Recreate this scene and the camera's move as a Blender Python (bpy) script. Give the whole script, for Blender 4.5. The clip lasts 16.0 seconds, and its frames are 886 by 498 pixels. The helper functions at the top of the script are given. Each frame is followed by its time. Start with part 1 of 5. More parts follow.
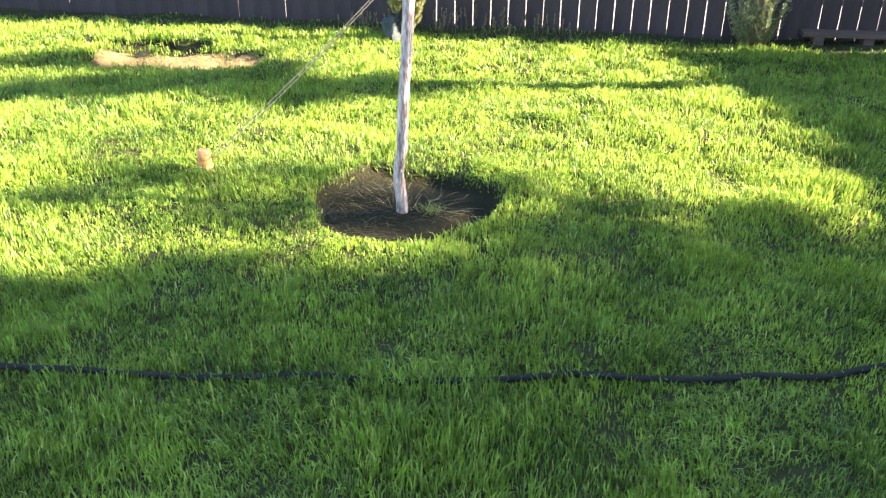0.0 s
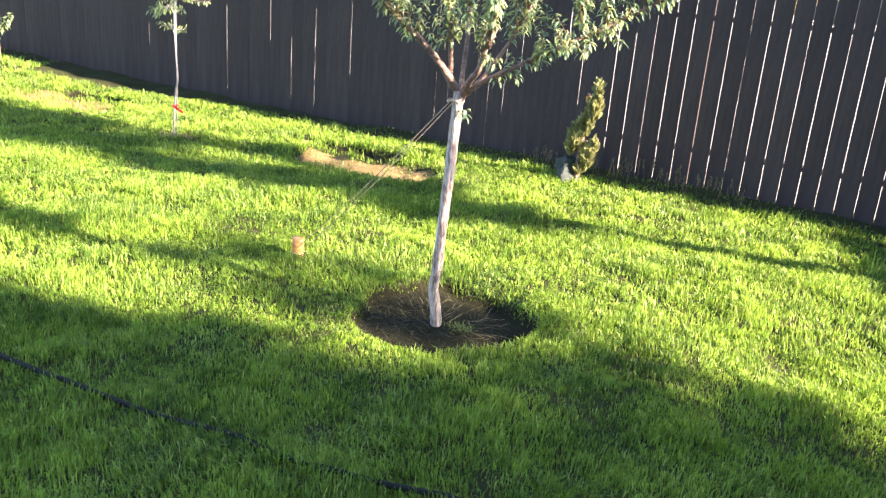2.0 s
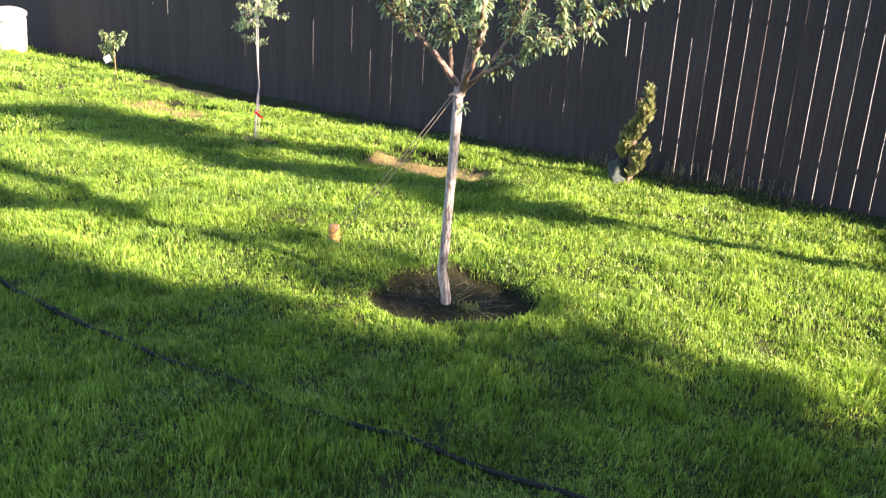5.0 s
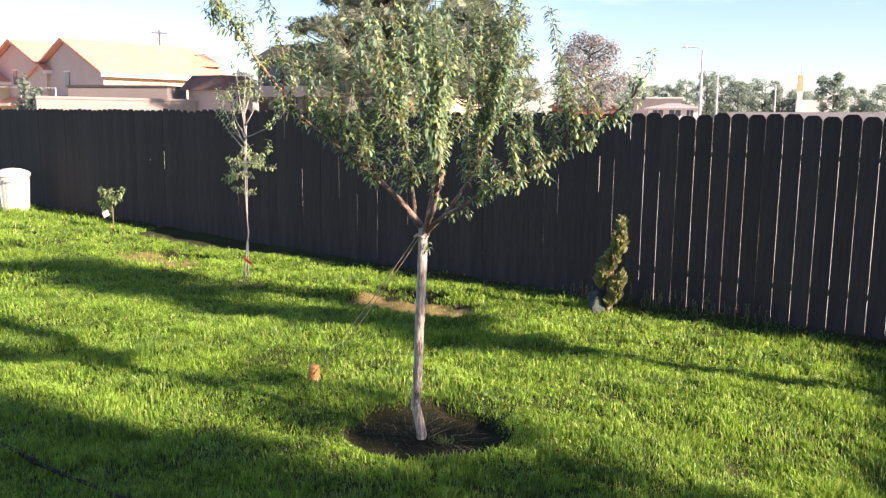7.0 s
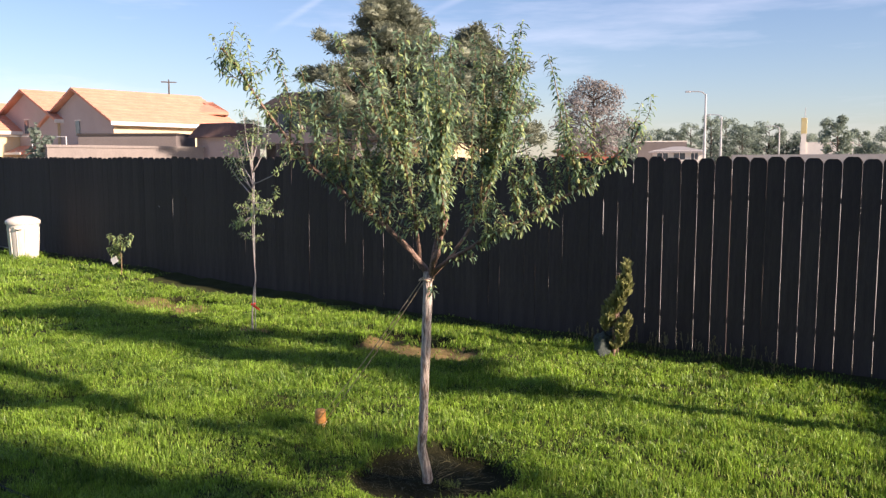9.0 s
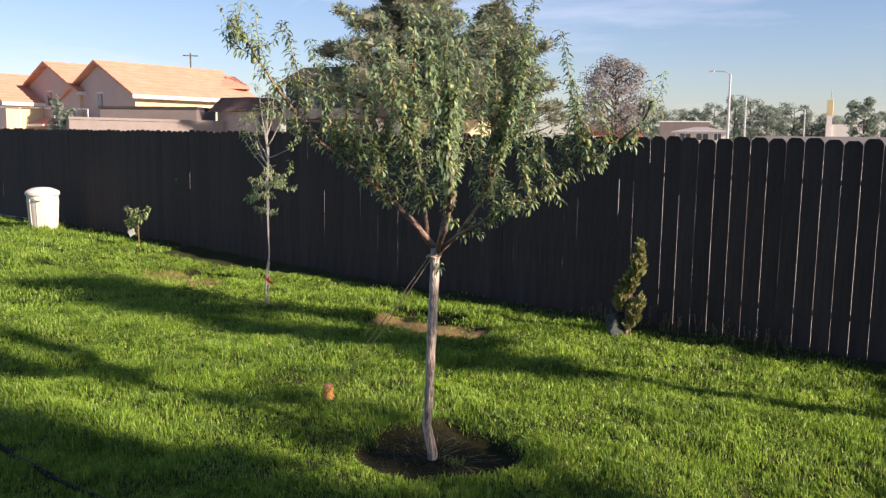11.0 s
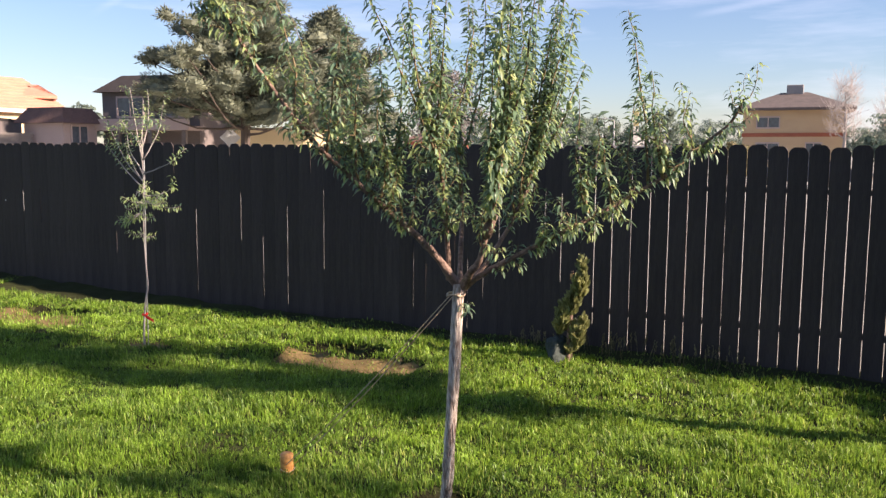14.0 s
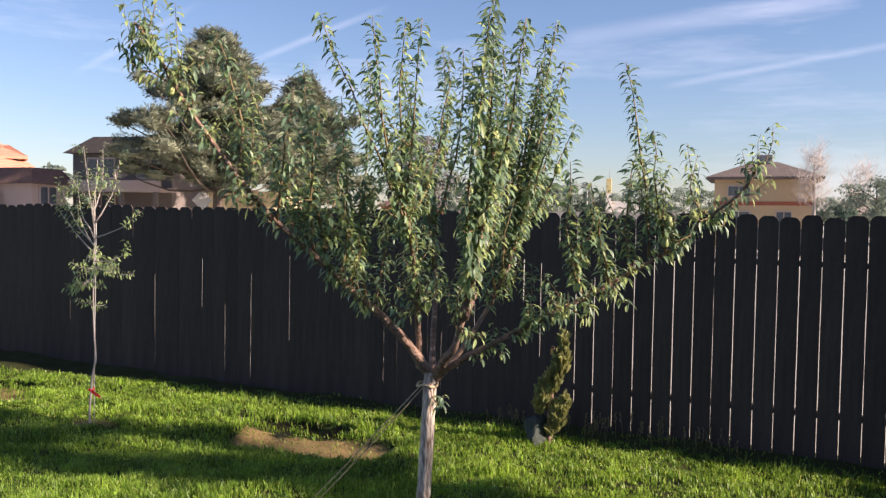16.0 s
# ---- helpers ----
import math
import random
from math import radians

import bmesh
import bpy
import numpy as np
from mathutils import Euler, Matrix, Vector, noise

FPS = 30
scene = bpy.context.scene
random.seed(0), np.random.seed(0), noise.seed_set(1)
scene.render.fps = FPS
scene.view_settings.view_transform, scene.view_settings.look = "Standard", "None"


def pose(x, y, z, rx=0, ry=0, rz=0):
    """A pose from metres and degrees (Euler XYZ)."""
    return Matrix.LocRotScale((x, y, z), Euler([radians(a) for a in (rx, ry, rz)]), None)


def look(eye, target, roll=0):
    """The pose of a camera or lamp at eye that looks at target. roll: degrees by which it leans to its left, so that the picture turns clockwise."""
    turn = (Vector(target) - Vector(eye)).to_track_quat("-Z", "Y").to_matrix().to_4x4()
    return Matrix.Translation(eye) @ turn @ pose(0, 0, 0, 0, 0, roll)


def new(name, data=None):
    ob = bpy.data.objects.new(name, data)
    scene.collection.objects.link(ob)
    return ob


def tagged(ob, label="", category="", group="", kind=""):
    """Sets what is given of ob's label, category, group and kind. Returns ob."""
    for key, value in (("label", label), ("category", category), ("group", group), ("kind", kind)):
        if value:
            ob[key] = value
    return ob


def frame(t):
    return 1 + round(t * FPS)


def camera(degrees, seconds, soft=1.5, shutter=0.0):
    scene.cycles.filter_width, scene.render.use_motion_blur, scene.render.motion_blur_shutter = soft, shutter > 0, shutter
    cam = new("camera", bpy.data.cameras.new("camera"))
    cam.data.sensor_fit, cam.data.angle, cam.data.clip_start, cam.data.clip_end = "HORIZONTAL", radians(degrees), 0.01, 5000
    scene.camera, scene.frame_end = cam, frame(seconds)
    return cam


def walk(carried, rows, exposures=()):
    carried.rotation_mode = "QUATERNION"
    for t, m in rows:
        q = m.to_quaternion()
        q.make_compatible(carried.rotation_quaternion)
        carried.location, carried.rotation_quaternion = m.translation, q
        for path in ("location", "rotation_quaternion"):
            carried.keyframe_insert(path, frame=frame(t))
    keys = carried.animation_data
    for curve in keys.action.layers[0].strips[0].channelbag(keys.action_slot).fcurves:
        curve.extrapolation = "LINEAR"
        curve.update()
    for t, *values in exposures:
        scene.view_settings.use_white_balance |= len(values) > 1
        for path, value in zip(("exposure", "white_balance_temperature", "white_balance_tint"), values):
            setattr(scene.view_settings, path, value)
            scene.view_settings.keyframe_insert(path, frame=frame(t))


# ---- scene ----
cam = camera(54.9, 16.0, soft=1.4)
METRES, EYE, TILT, LEAN, TURN = 3.916, 1.5, 0.0, 0.0, 0.0
ROWS = [
    (0.0, 0.0, 0.0, 0.0, -0.06, -26.83, 0.12),
    (0.5, 0.0662, 0.0269, -0.0084, 8.46, -25.68, -2.56),
    (1.0, 0.1426, 0.0301, -0.0027, 15.75, -24.58, -3.49),
    (1.5, 0.2465, 0.0015, 0.0071, 21.92, -22.36, -4.74),
    (2.0, 0.2698, -0.0016, 0.0129, 21.14, -18.59, -3.99),
    (2.5, 0.2656, -0.0009, 0.0134, 19.85, -15.05, -0.7),
    (3.0, 0.2601, 0.0029, 0.0107, 19.23, -13.37, 2.52),
    (3.5, 0.3033, -0.0045, 0.0069, 22.15, -17.38, 0.42),
    (6.0, 0.4585, -0.0461, 0.0143, 30.4, -16.69, -1.88),
    (6.5, 0.4704, -0.0476, 0.0172, 29.4, -12.49, -1.13),
    (7.0, 0.4777, -0.0494, 0.0185, 28.3, -8.73, -0.33),
    (7.5, 0.4821, -0.0579, 0.019, 28.13, -6.35, -0.21),
    (8.0, 0.4825, -0.0602, 0.0193, 28.19, -5.29, -0.0),
    (10.5, 0.4944, -0.0547, 0.0192, 29.54, -6.86, -0.2),
    (11.0, 0.4951, -0.0465, 0.0176, 30.08, -7.26, -0.64),
    (11.5, 0.4698, -0.0232, 0.0102, 31.05, -11.36, -1.16),
    (12.0, 0.3922, -0.0124, 0.0142, 28.51, -10.11, 0.24),
    (12.5, 0.3405, -0.0025, 0.0199, 23.71, -6.74, -0.03),
    (13.0, 0.3112, 0.0247, 0.0194, 21.73, -4.42, -0.37),
    (13.5, 0.2793, 0.0442, 0.0154, 21.04, -4.98, -0.9),
    (14.0, 0.2119, 0.0582, 0.0138, 18.18, -6.43, -0.12),
    (14.5, 0.1797, 0.0706, 0.0192, 13.39, -6.29, 0.63),
    (15.0, 0.1769, 0.1007, 0.0171, 13.01, -3.6, -0.02),
    (15.5, 0.1803, 0.136, 0.0185, 15.06, -1.45, -0.73),
    (16.0, 0.1808, 0.1629, 0.017, 16.48, -2.1, -0.72),
]
STOPS = [(0.0, 3.35), (1.0, 3.2), (1.5, 3.05), (2.0, 2.97), (2.5, 2.72), (3.0, 2.37), (3.5, 2.08), (5.8, 2.75), (6.0, 2.75), (6.5, 2.37), (7.0, 1.8), (7.6, 1.23), (8.2, 0.9), (10.3, 1.68), (10.5, 1.68), (11.0, 1.05), (11.5, 1.68), (12.0, 2.0), (12.5, 1.7), (13.0, 1.25), (13.5, 1.12), (14.0, 1.3), (14.5, 1.5), (15.0, 1.48), (15.5, 1.24), (16.0, 1.15)]
EXPOSURES = [(t, s + 0.1, 6480.0, 27.0) for t, s in STOPS]
walk(cam, [(t, pose(0, 0, EYE, TILT, LEAN, TURN) @ pose(METRES * x, METRES * y, METRES * z, 90 + pitch, roll, yaw)) for t, x, y, z, yaw, pitch, roll in ROWS], EXPOSURES)

# ---- light: a low sun from the right, nearly along the fence ----
SUN_FROM = Vector((1.0, -0.055, 0.455)).normalized()
SUN_EL = math.asin(SUN_FROM.z)
world = bpy.data.worlds.new("world")
scene.world = world
world.use_nodes = True
wn, wl = world.node_tree.nodes, world.node_tree.links
wn.clear()
w_out, w_bg, w_sky = wn.new("ShaderNodeOutputWorld"), wn.new("ShaderNodeBackground"), wn.new("ShaderNodeTexSky")
w_sky.sky_type, w_sky.sun_disc = "NISHITA", False
w_sky.sun_elevation, w_sky.sun_rotation = SUN_EL, math.atan2(SUN_FROM.x, SUN_FROM.y)
w_sky.air_density, w_sky.dust_density, w_sky.ozone_density = 1.1, 0.35, 4.0
w_bg.inputs["Strength"].default_value = 0.063
# thin cirrus streaks
w_co, w_map, w_noise, w_ramp, w_mix = (wn.new("ShaderNodeTexCoord"), wn.new("ShaderNodeMapping"), wn.new("ShaderNodeTexNoise"), wn.new("ShaderNodeValToRGB"), wn.new("ShaderNodeMix"))
w_map.inputs["Rotation"].default_value = (0.0, 0.25, 0.5)
w_map.inputs["Scale"].default_value = (1.2, 1.6, 9.0)
w_noise.inputs["Scale"].default_value, w_noise.inputs["Detail"].default_value, w_noise.inputs["Roughness"].default_value = 1.6, 6.0, 0.62
w_ramp.color_ramp.elements[0].position, w_ramp.color_ramp.elements[1].position = 0.5, 0.8
w_ramp.color_ramp.elements[1].color = (0.4, 0.4, 0.4, 1)
w_mix.data_type = "RGBA"
w_mix.inputs["B"].default_value = (8.5, 8.9, 9.6, 1)
wl.new(w_co.outputs["Generated"], w_map.inputs["Vector"])
wl.new(w_map.outputs["Vector"], w_noise.inputs["Vector"])
wl.new(w_noise.outputs["Fac"], w_ramp.inputs["Fac"])


def contrail(a, b, width, strength):
    """A thin straight streak of cloud on the great circle from bearing and height a to b (degrees)."""
    def ray(bearing, up):
        bearing, up = radians(bearing), radians(up)
        return Vector((-math.sin(bearing) * math.cos(up), math.cos(bearing) * math.cos(up), math.sin(up)))
    u, v = ray(*a), ray(*b)
    across, middle = u.cross(v).normalized(), (u + v).normalized()
    off, near = wn.new("ShaderNodeVectorMath"), wn.new("ShaderNodeVectorMath")
    off.operation = near.operation = "DOT_PRODUCT"
    off.inputs[1].default_value, near.inputs[1].default_value = across, middle
    size, line, ends = wn.new("ShaderNodeMath"), wn.new("ShaderNodeMapRange"), wn.new("ShaderNodeMapRange")
    size.operation = "ABSOLUTE"
    line.interpolation_type = ends.interpolation_type = "SMOOTHSTEP"
    line.inputs["From Min"].default_value, line.inputs["From Max"].default_value = 0.0, width
    line.inputs["To Min"].default_value, line.inputs["To Max"].default_value = strength, 0.0
    reach = u.dot(middle)
    ends.inputs["From Min"].default_value, ends.inputs["From Max"].default_value = reach - 0.002, reach + 0.004
    rough, product = wn.new("ShaderNodeMath"), wn.new("ShaderNodeMath")
    rough.operation = product.operation = "MULTIPLY"
    for n in (off, near):
        wl.new(w_co.outputs["Generated"], n.inputs[0])
    wl.new(off.outputs["Value"], size.inputs[0])
    wl.new(size.outputs[0], line.inputs["Value"])
    wl.new(near.outputs["Value"], ends.inputs["Value"])
    wl.new(line.outputs["Result"], product.inputs[0])
    wl.new(ends.outputs["Result"], product.inputs[1])
    wl.new(product.outputs[0], rough.inputs[0])
    wl.new(w_noise.outputs["Fac"], rough.inputs[1])
    return rough.outputs[0]


cover = w_ramp.outputs["Color"]
for streak in (((29.6, 9.7), (21.0, 13.4), 0.006, 0.4), ((39.3, 8.8), (33.2, 12.8), 0.006, 0.45), ((2.0, 8.6), (-14.0, 10.8), 0.006, 0.25), ((9.0, 11.6), (-9.0, 13.4), 0.016, 0.3)):
    both = wn.new("ShaderNodeMath")
    both.operation, both.use_clamp = "ADD", True
    wl.new(cover, both.inputs[0])
    wl.new(contrail(*streak), both.inputs[1])
    cover = both.outputs[0]
wl.new(cover, w_mix.inputs["Factor"])
wl.new(w_sky.outputs["Color"], w_mix.inputs["A"])
wl.new(w_mix.outputs["Result"], w_bg.inputs["Color"])
wl.new(w_bg.outputs["Background"], w_out.inputs["Surface"])
sun = new("sun", bpy.data.lights.new("sun", "SUN"))
sun.data.energy, sun.data.angle, sun.data.color = 5.0, radians(1.4), (1.0, 0.86, 0.66)
sun.matrix_world = look(SUN_FROM * 50, (0, 0, 0))


# ---- materials ----
def material(name, colour, other=None, rough=0.8, scale=8.0, fine=60.0, bump=0.3, metal=0.0, translucent=0.0, per_piece=0.0, stretch=(1, 1, 1), object_random=False, spread=0.14, shine=0.5):
    """Procedural surface: two colours mixed by coarse and fine noise, a bump, optional light passing through, optional variation piece by piece."""
    m = bpy.data.materials.new(name)
    m.use_nodes = True
    n, l = m.node_tree.nodes, m.node_tree.links
    b, out = n["Principled BSDF"], n["Material Output"]
    b.inputs["Roughness"].default_value, b.inputs["Metallic"].default_value, b.inputs["Specular IOR Level"].default_value = rough, metal, shine
    co, mp = n.new("ShaderNodeTexCoord"), n.new("ShaderNodeMapping")
    mp.inputs["Scale"].default_value = stretch
    l.new(co.outputs["Object"], mp.inputs["Vector"])
    a, f = n.new("ShaderNodeTexNoise"), n.new("ShaderNodeTexNoise")
    a.inputs["Scale"].default_value, f.inputs["Scale"].default_value = scale, fine
    a.inputs["Detail"].default_value = f.inputs["Detail"].default_value = 4
    l.new(mp.outputs["Vector"], a.inputs["Vector"])
    l.new(mp.outputs["Vector"], f.inputs["Vector"])
    mean = n.new("ShaderNodeMath")
    mean.operation = "MULTIPLY_ADD"
    mean.inputs[1].default_value = 0.5
    half = n.new("ShaderNodeMath")
    half.operation = "MULTIPLY"
    half.inputs[1].default_value = 0.5
    l.new(f.outputs["Fac"], half.inputs[0])
    l.new(a.outputs["Fac"], mean.inputs[0])
    l.new(half.outputs[0], mean.inputs[2])
    ramp = n.new("ShaderNodeValToRGB")
    ramp.color_ramp.elements[0].position, ramp.color_ramp.elements[1].position = 0.5 - spread, 0.5 + spread
    other = other or tuple(c * 0.7 for c in colour)
    ramp.color_ramp.elements[0].color, ramp.color_ramp.elements[1].color = (*other, 1), (*colour, 1)
    l.new(mean.outputs[0], ramp.inputs["Fac"])
    colour_out = ramp.outputs["Color"]
    if per_piece:
        hsv, rnd = n.new("ShaderNodeHueSaturation"), n.new("ShaderNodeMapRange")
        rnd.inputs["To Min"].default_value, rnd.inputs["To Max"].default_value = 1 - per_piece, 1 + per_piece
        if object_random:
            l.new(n.new("ShaderNodeObjectInfo").outputs["Random"], rnd.inputs["Value"])
        else:
            l.new(n.new("ShaderNodeNewGeometry").outputs["Random Per Island"], rnd.inputs["Value"])
        l.new(rnd.outputs["Result"], hsv.inputs["Value"])
        l.new(colour_out, hsv.inputs["Color"])
        colour_out = hsv.outputs["Color"]
    l.new(colour_out, b.inputs["Base Color"])
    if bump:
        bp = n.new("ShaderNodeBump")
        bp.inputs["Strength"].default_value, bp.inputs["Distance"].default_value = bump, 0.02
        l.new(mean.outputs[0], bp.inputs["Height"])
        l.new(bp.outputs["Normal"], b.inputs["Normal"])
    if translucent:
        tr, mx = n.new("ShaderNodeBsdfTranslucent"), n.new("ShaderNodeMixShader")
        mx.inputs["Fac"].default_value = translucent
        bright = n.new("ShaderNodeHueSaturation")
        bright.inputs["Value"].default_value, bright.inputs["Hue"].default_value = 1.7, 0.485
        l.new(colour_out, bright.inputs["Color"])
        l.new(bright.outputs["Color"], tr.inputs["Color"])
        l.new(b.outputs["BSDF"], mx.inputs[1])
        l.new(tr.outputs["BSDF"], mx.inputs[2])
        l.new(mx.outputs["Shader"], out.inputs["Surface"])
    return m


GRASS = material("grass_blade", (0.23, 0.37, 0.042), (0.075, 0.152, 0.02), 0.45, 2.2, 24.0, 0.0, translucent=0.34, per_piece=0.45, shine=0.35, spread=0.11)
GRASS_PALE = material("pale_grass_blade", (0.36, 0.42, 0.1), (0.24, 0.31, 0.07), 0.55, 1.6, 9.0, 0.0, translucent=0.36, per_piece=0.35, shine=0.25)
SOIL = material("lawn_soil", (0.05, 0.058, 0.02), (0.03, 0.034, 0.013), 0.95, 3.0, 40.0, 0.6, shine=0.1)
DIRT = material("bare_dirt", (0.27, 0.195, 0.085), (0.14, 0.1, 0.042), 0.95, 5.0, 50.0, 0.8, shine=0.1)
# Damp basin soil; also the painted shade of the dips behind the bare patches.
DAMP_AND_SHADE = material("damp_soil_and_slot_shade", (0.026, 0.026, 0.012), (0.013, 0.0135, 0.0065), 0.95, 9.0, 70.0, 0.9, shine=0.08)
FIELD = material("dry_field", (0.53, 0.5, 0.43), (0.42, 0.4, 0.32), 0.95, 0.08, 2.0, 0.4)
CLIPPINGS = material("damp_grass_clippings", (0.062, 0.066, 0.028), (0.03, 0.033, 0.015), 0.7, 6.0, 50.0, 0.0, translucent=0.2, per_piece=0.5)
STRAW = material("dry_straw", (0.25, 0.22, 0.10), (0.13, 0.115, 0.05), 0.7, 6.0, 50.0, 0.0, translucent=0.2, per_piece=0.3)
FENCE = material("dark_stained_board", (0.066, 0.053, 0.047), (0.043, 0.034, 0.031), 0.82, 3.0, 30.0, 0.35, per_piece=0.14, stretch=(9, 9, 0.7), object_random=True, shine=0.28)
WHITEWASH = material("whitewashed_bark", (0.72, 0.635, 0.54), (0.2, 0.13, 0.095), 0.85, 30.0, 90.0, 1.0, stretch=(1.6, 1.6, 0.3), spread=0.12)
BARK = material("reddish_brown_bark", (0.34, 0.225, 0.165), (0.1, 0.062, 0.046), 0.8, 22.0, 80.0, 1.0)
TWIG = material("green_brown_twig", (0.22, 0.16, 0.07), (0.13, 0.09, 0.045), 0.6, 14.0, 80.0, 0.3)
LEAF = material("peach_leaf", (0.19, 0.285, 0.165), (0.1, 0.165, 0.1), 0.42, 5.0, 30.0, 0.0, translucent=0.33, per_piece=0.5, shine=0.45)
LEAF_LIGHT = material("yellow_green_leaf", (0.34, 0.42, 0.17), (0.23, 0.31, 0.12), 0.45, 5.0, 30.0, 0.0, translucent=0.4, per_piece=0.35, shine=0.4)
FRUIT = material("unripe_peach_skin", (0.36, 0.41, 0.17), (0.28, 0.33, 0.12), 0.6, 10.0, 60.0, 0.1)
CYPRESS = material("scaly_cypress_foliage", (0.3, 0.31, 0.12), (0.14, 0.16, 0.065), 0.6, 9.0, 40.0, 0.0, translucent=0.25, per_piece=0.3)
SHRUB = material("grey_green_shrub_leaf", (0.21, 0.3, 0.11), (0.12, 0.18, 0.07), 0.6, 9.0, 40.0, 0.0, translucent=0.25, per_piece=0.3)
PINE = material("pine_needles", (0.2, 0.215, 0.135), (0.1, 0.125, 0.09), 0.7, 0.8, 5.0, 0.0, translucent=0.2, per_piece=0.25)
FARLEAF = material("far_tree_leaf", (0.2, 0.245, 0.19), (0.135, 0.175, 0.14), 0.8, 0.4, 3.0, 0.0, translucent=0.4, per_piece=0.15, shine=0.1)
GREYLEAF = material("greyish_purple_leaf", (0.23, 0.215, 0.2), (0.15, 0.145, 0.135), 0.8, 0.6, 3.0, 0.0, translucent=0.3, per_piece=0.25)
BAREWOOD = material("pale_bare_twigs", (0.4, 0.36, 0.33), (0.3, 0.26, 0.24), 0.8, 2.0, 10.0, 0.0)
DARKBARK = material("dark_bark", (0.11, 0.08, 0.06), (0.06, 0.045, 0.035), 0.9, 3.0, 20.0, 0.5)
HOSE = material("black_rubber_hose", (0.024, 0.026, 0.02), (0.014, 0.015, 0.012), 0.85, 12.0, 60.0, 0.1, shine=0.2)
ORANGE = material("orange_plastic", (0.82, 0.43, 0.12), (0.52, 0.2, 0.05), 0.5, 30.0, 60.0, 0.1)
RED = material("red_ribbon", (0.75, 0.06, 0.03), (0.6, 0.04, 0.02), 0.5, 12.0, 60.0, 0.0, translucent=0.3)
ROPE = material("tan_rope", (0.6, 0.48, 0.32), (0.42, 0.32, 0.2), 0.85, 60.0, 300.0, 0.5)
PLASTIC = material("white_plastic", (0.70, 0.66, 0.58), (0.58, 0.54, 0.47), 0.45, 3.0, 25.0, 0.05)
TAG = material("white_paper_tag", (0.8, 0.78, 0.74), (0.7, 0.68, 0.62), 0.6, 12.0, 60.0, 0.0)
ROCK = material("blue_grey_stone", (0.05, 0.068, 0.055), (0.025, 0.035, 0.03), 0.85, 9.0, 50.0, 0.8)
BOARD = material("weathered_grey_wood", (0.13, 0.09, 0.06), (0.08, 0.055, 0.04), 0.85, 5.0, 40.0, 0.5, stretch=(0.6, 6, 6))
TILE = material("terracotta_roof_tile", (0.62, 0.29, 0.19), (0.5, 0.22, 0.14), 0.8, 1.2, 9.0, 0.5)
STUCCO = material("cream_stucco", (0.62, 0.50, 0.30), (0.55, 0.44, 0.26), 0.9, 0.9, 14.0, 0.3)
STUCCO_PINK = material("pinkish_grey_stucco", (0.45, 0.36, 0.33), (0.4, 0.32, 0.29), 0.9, 0.9, 14.0, 0.3)
STUCCO_BROWN = material("brown_grey_stucco", (0.17, 0.145, 0.135), (0.13, 0.11, 0.1), 0.9, 0.9, 14.0, 0.3)
STUCCO_GOLD = material("golden_stucco", (0.52, 0.38, 0.23), (0.46, 0.33, 0.2), 0.9, 0.9, 14.0, 0.3)
TRIM = material("white_painted_trim", (0.75, 0.70, 0.62), (0.65, 0.6, 0.53), 0.7, 2.0, 20.0, 0.1)
BROWNROOF = material("brown_shingle", (0.17, 0.10, 0.08), (0.11, 0.065, 0.05), 0.9, 2.0, 14.0, 0.5)
GREYROOF = material("weathered_grey_brown_shingle", (0.15, 0.12, 0.105), (0.10, 0.08, 0.07), 0.9, 2.0, 14.0, 0.5)
DARKLEAF = material("dark_blue_green_leaf", (0.11, 0.155, 0.12), (0.07, 0.105, 0.08), 0.7, 0.4, 3.0, 0.0, translucent=0.3, per_piece=0.2, shine=0.15)
DARKROOF = material("dark_brown_shingle", (0.045, 0.038, 0.036), (0.026, 0.022, 0.021), 0.9, 2.0, 14.0, 0.5)
REDTRIM = material("brick_red_trim", (0.35, 0.11, 0.06), (0.27, 0.08, 0.045), 0.8, 2.0, 14.0, 0.2)
GLASS = material("dark_window_glass", (0.10, 0.12, 0.14), (0.06, 0.07, 0.08), 0.08, 1.0, 4.0, 0.0)
CONCRETE = material("grey_concrete", (0.3, 0.29, 0.28), (0.24, 0.235, 0.23), 0.95, 1.5, 12.0, 0.3)
BLOCK = material("tan_block_wall", (0.22, 0.19, 0.17), (0.17, 0.15, 0.135), 0.95, 1.5, 12.0, 0.4)
STEEL = material("galvanised_steel", (0.5, 0.5, 0.49), (0.4, 0.4, 0.39), 0.45, 4.0, 30.0, 0.05, metal=0.6)
YELLOW = material("yellow_sign_face", (0.55, 0.47, 0.26), (0.5, 0.4, 0.16), 0.5, 2.0, 14.0, 0.0)
CARPAINT = material("dark_car_paint", (0.06, 0.07, 0.09), (0.05, 0.055, 0.07), 0.25, 2.0, 14.0, 0.0, metal=0.3)


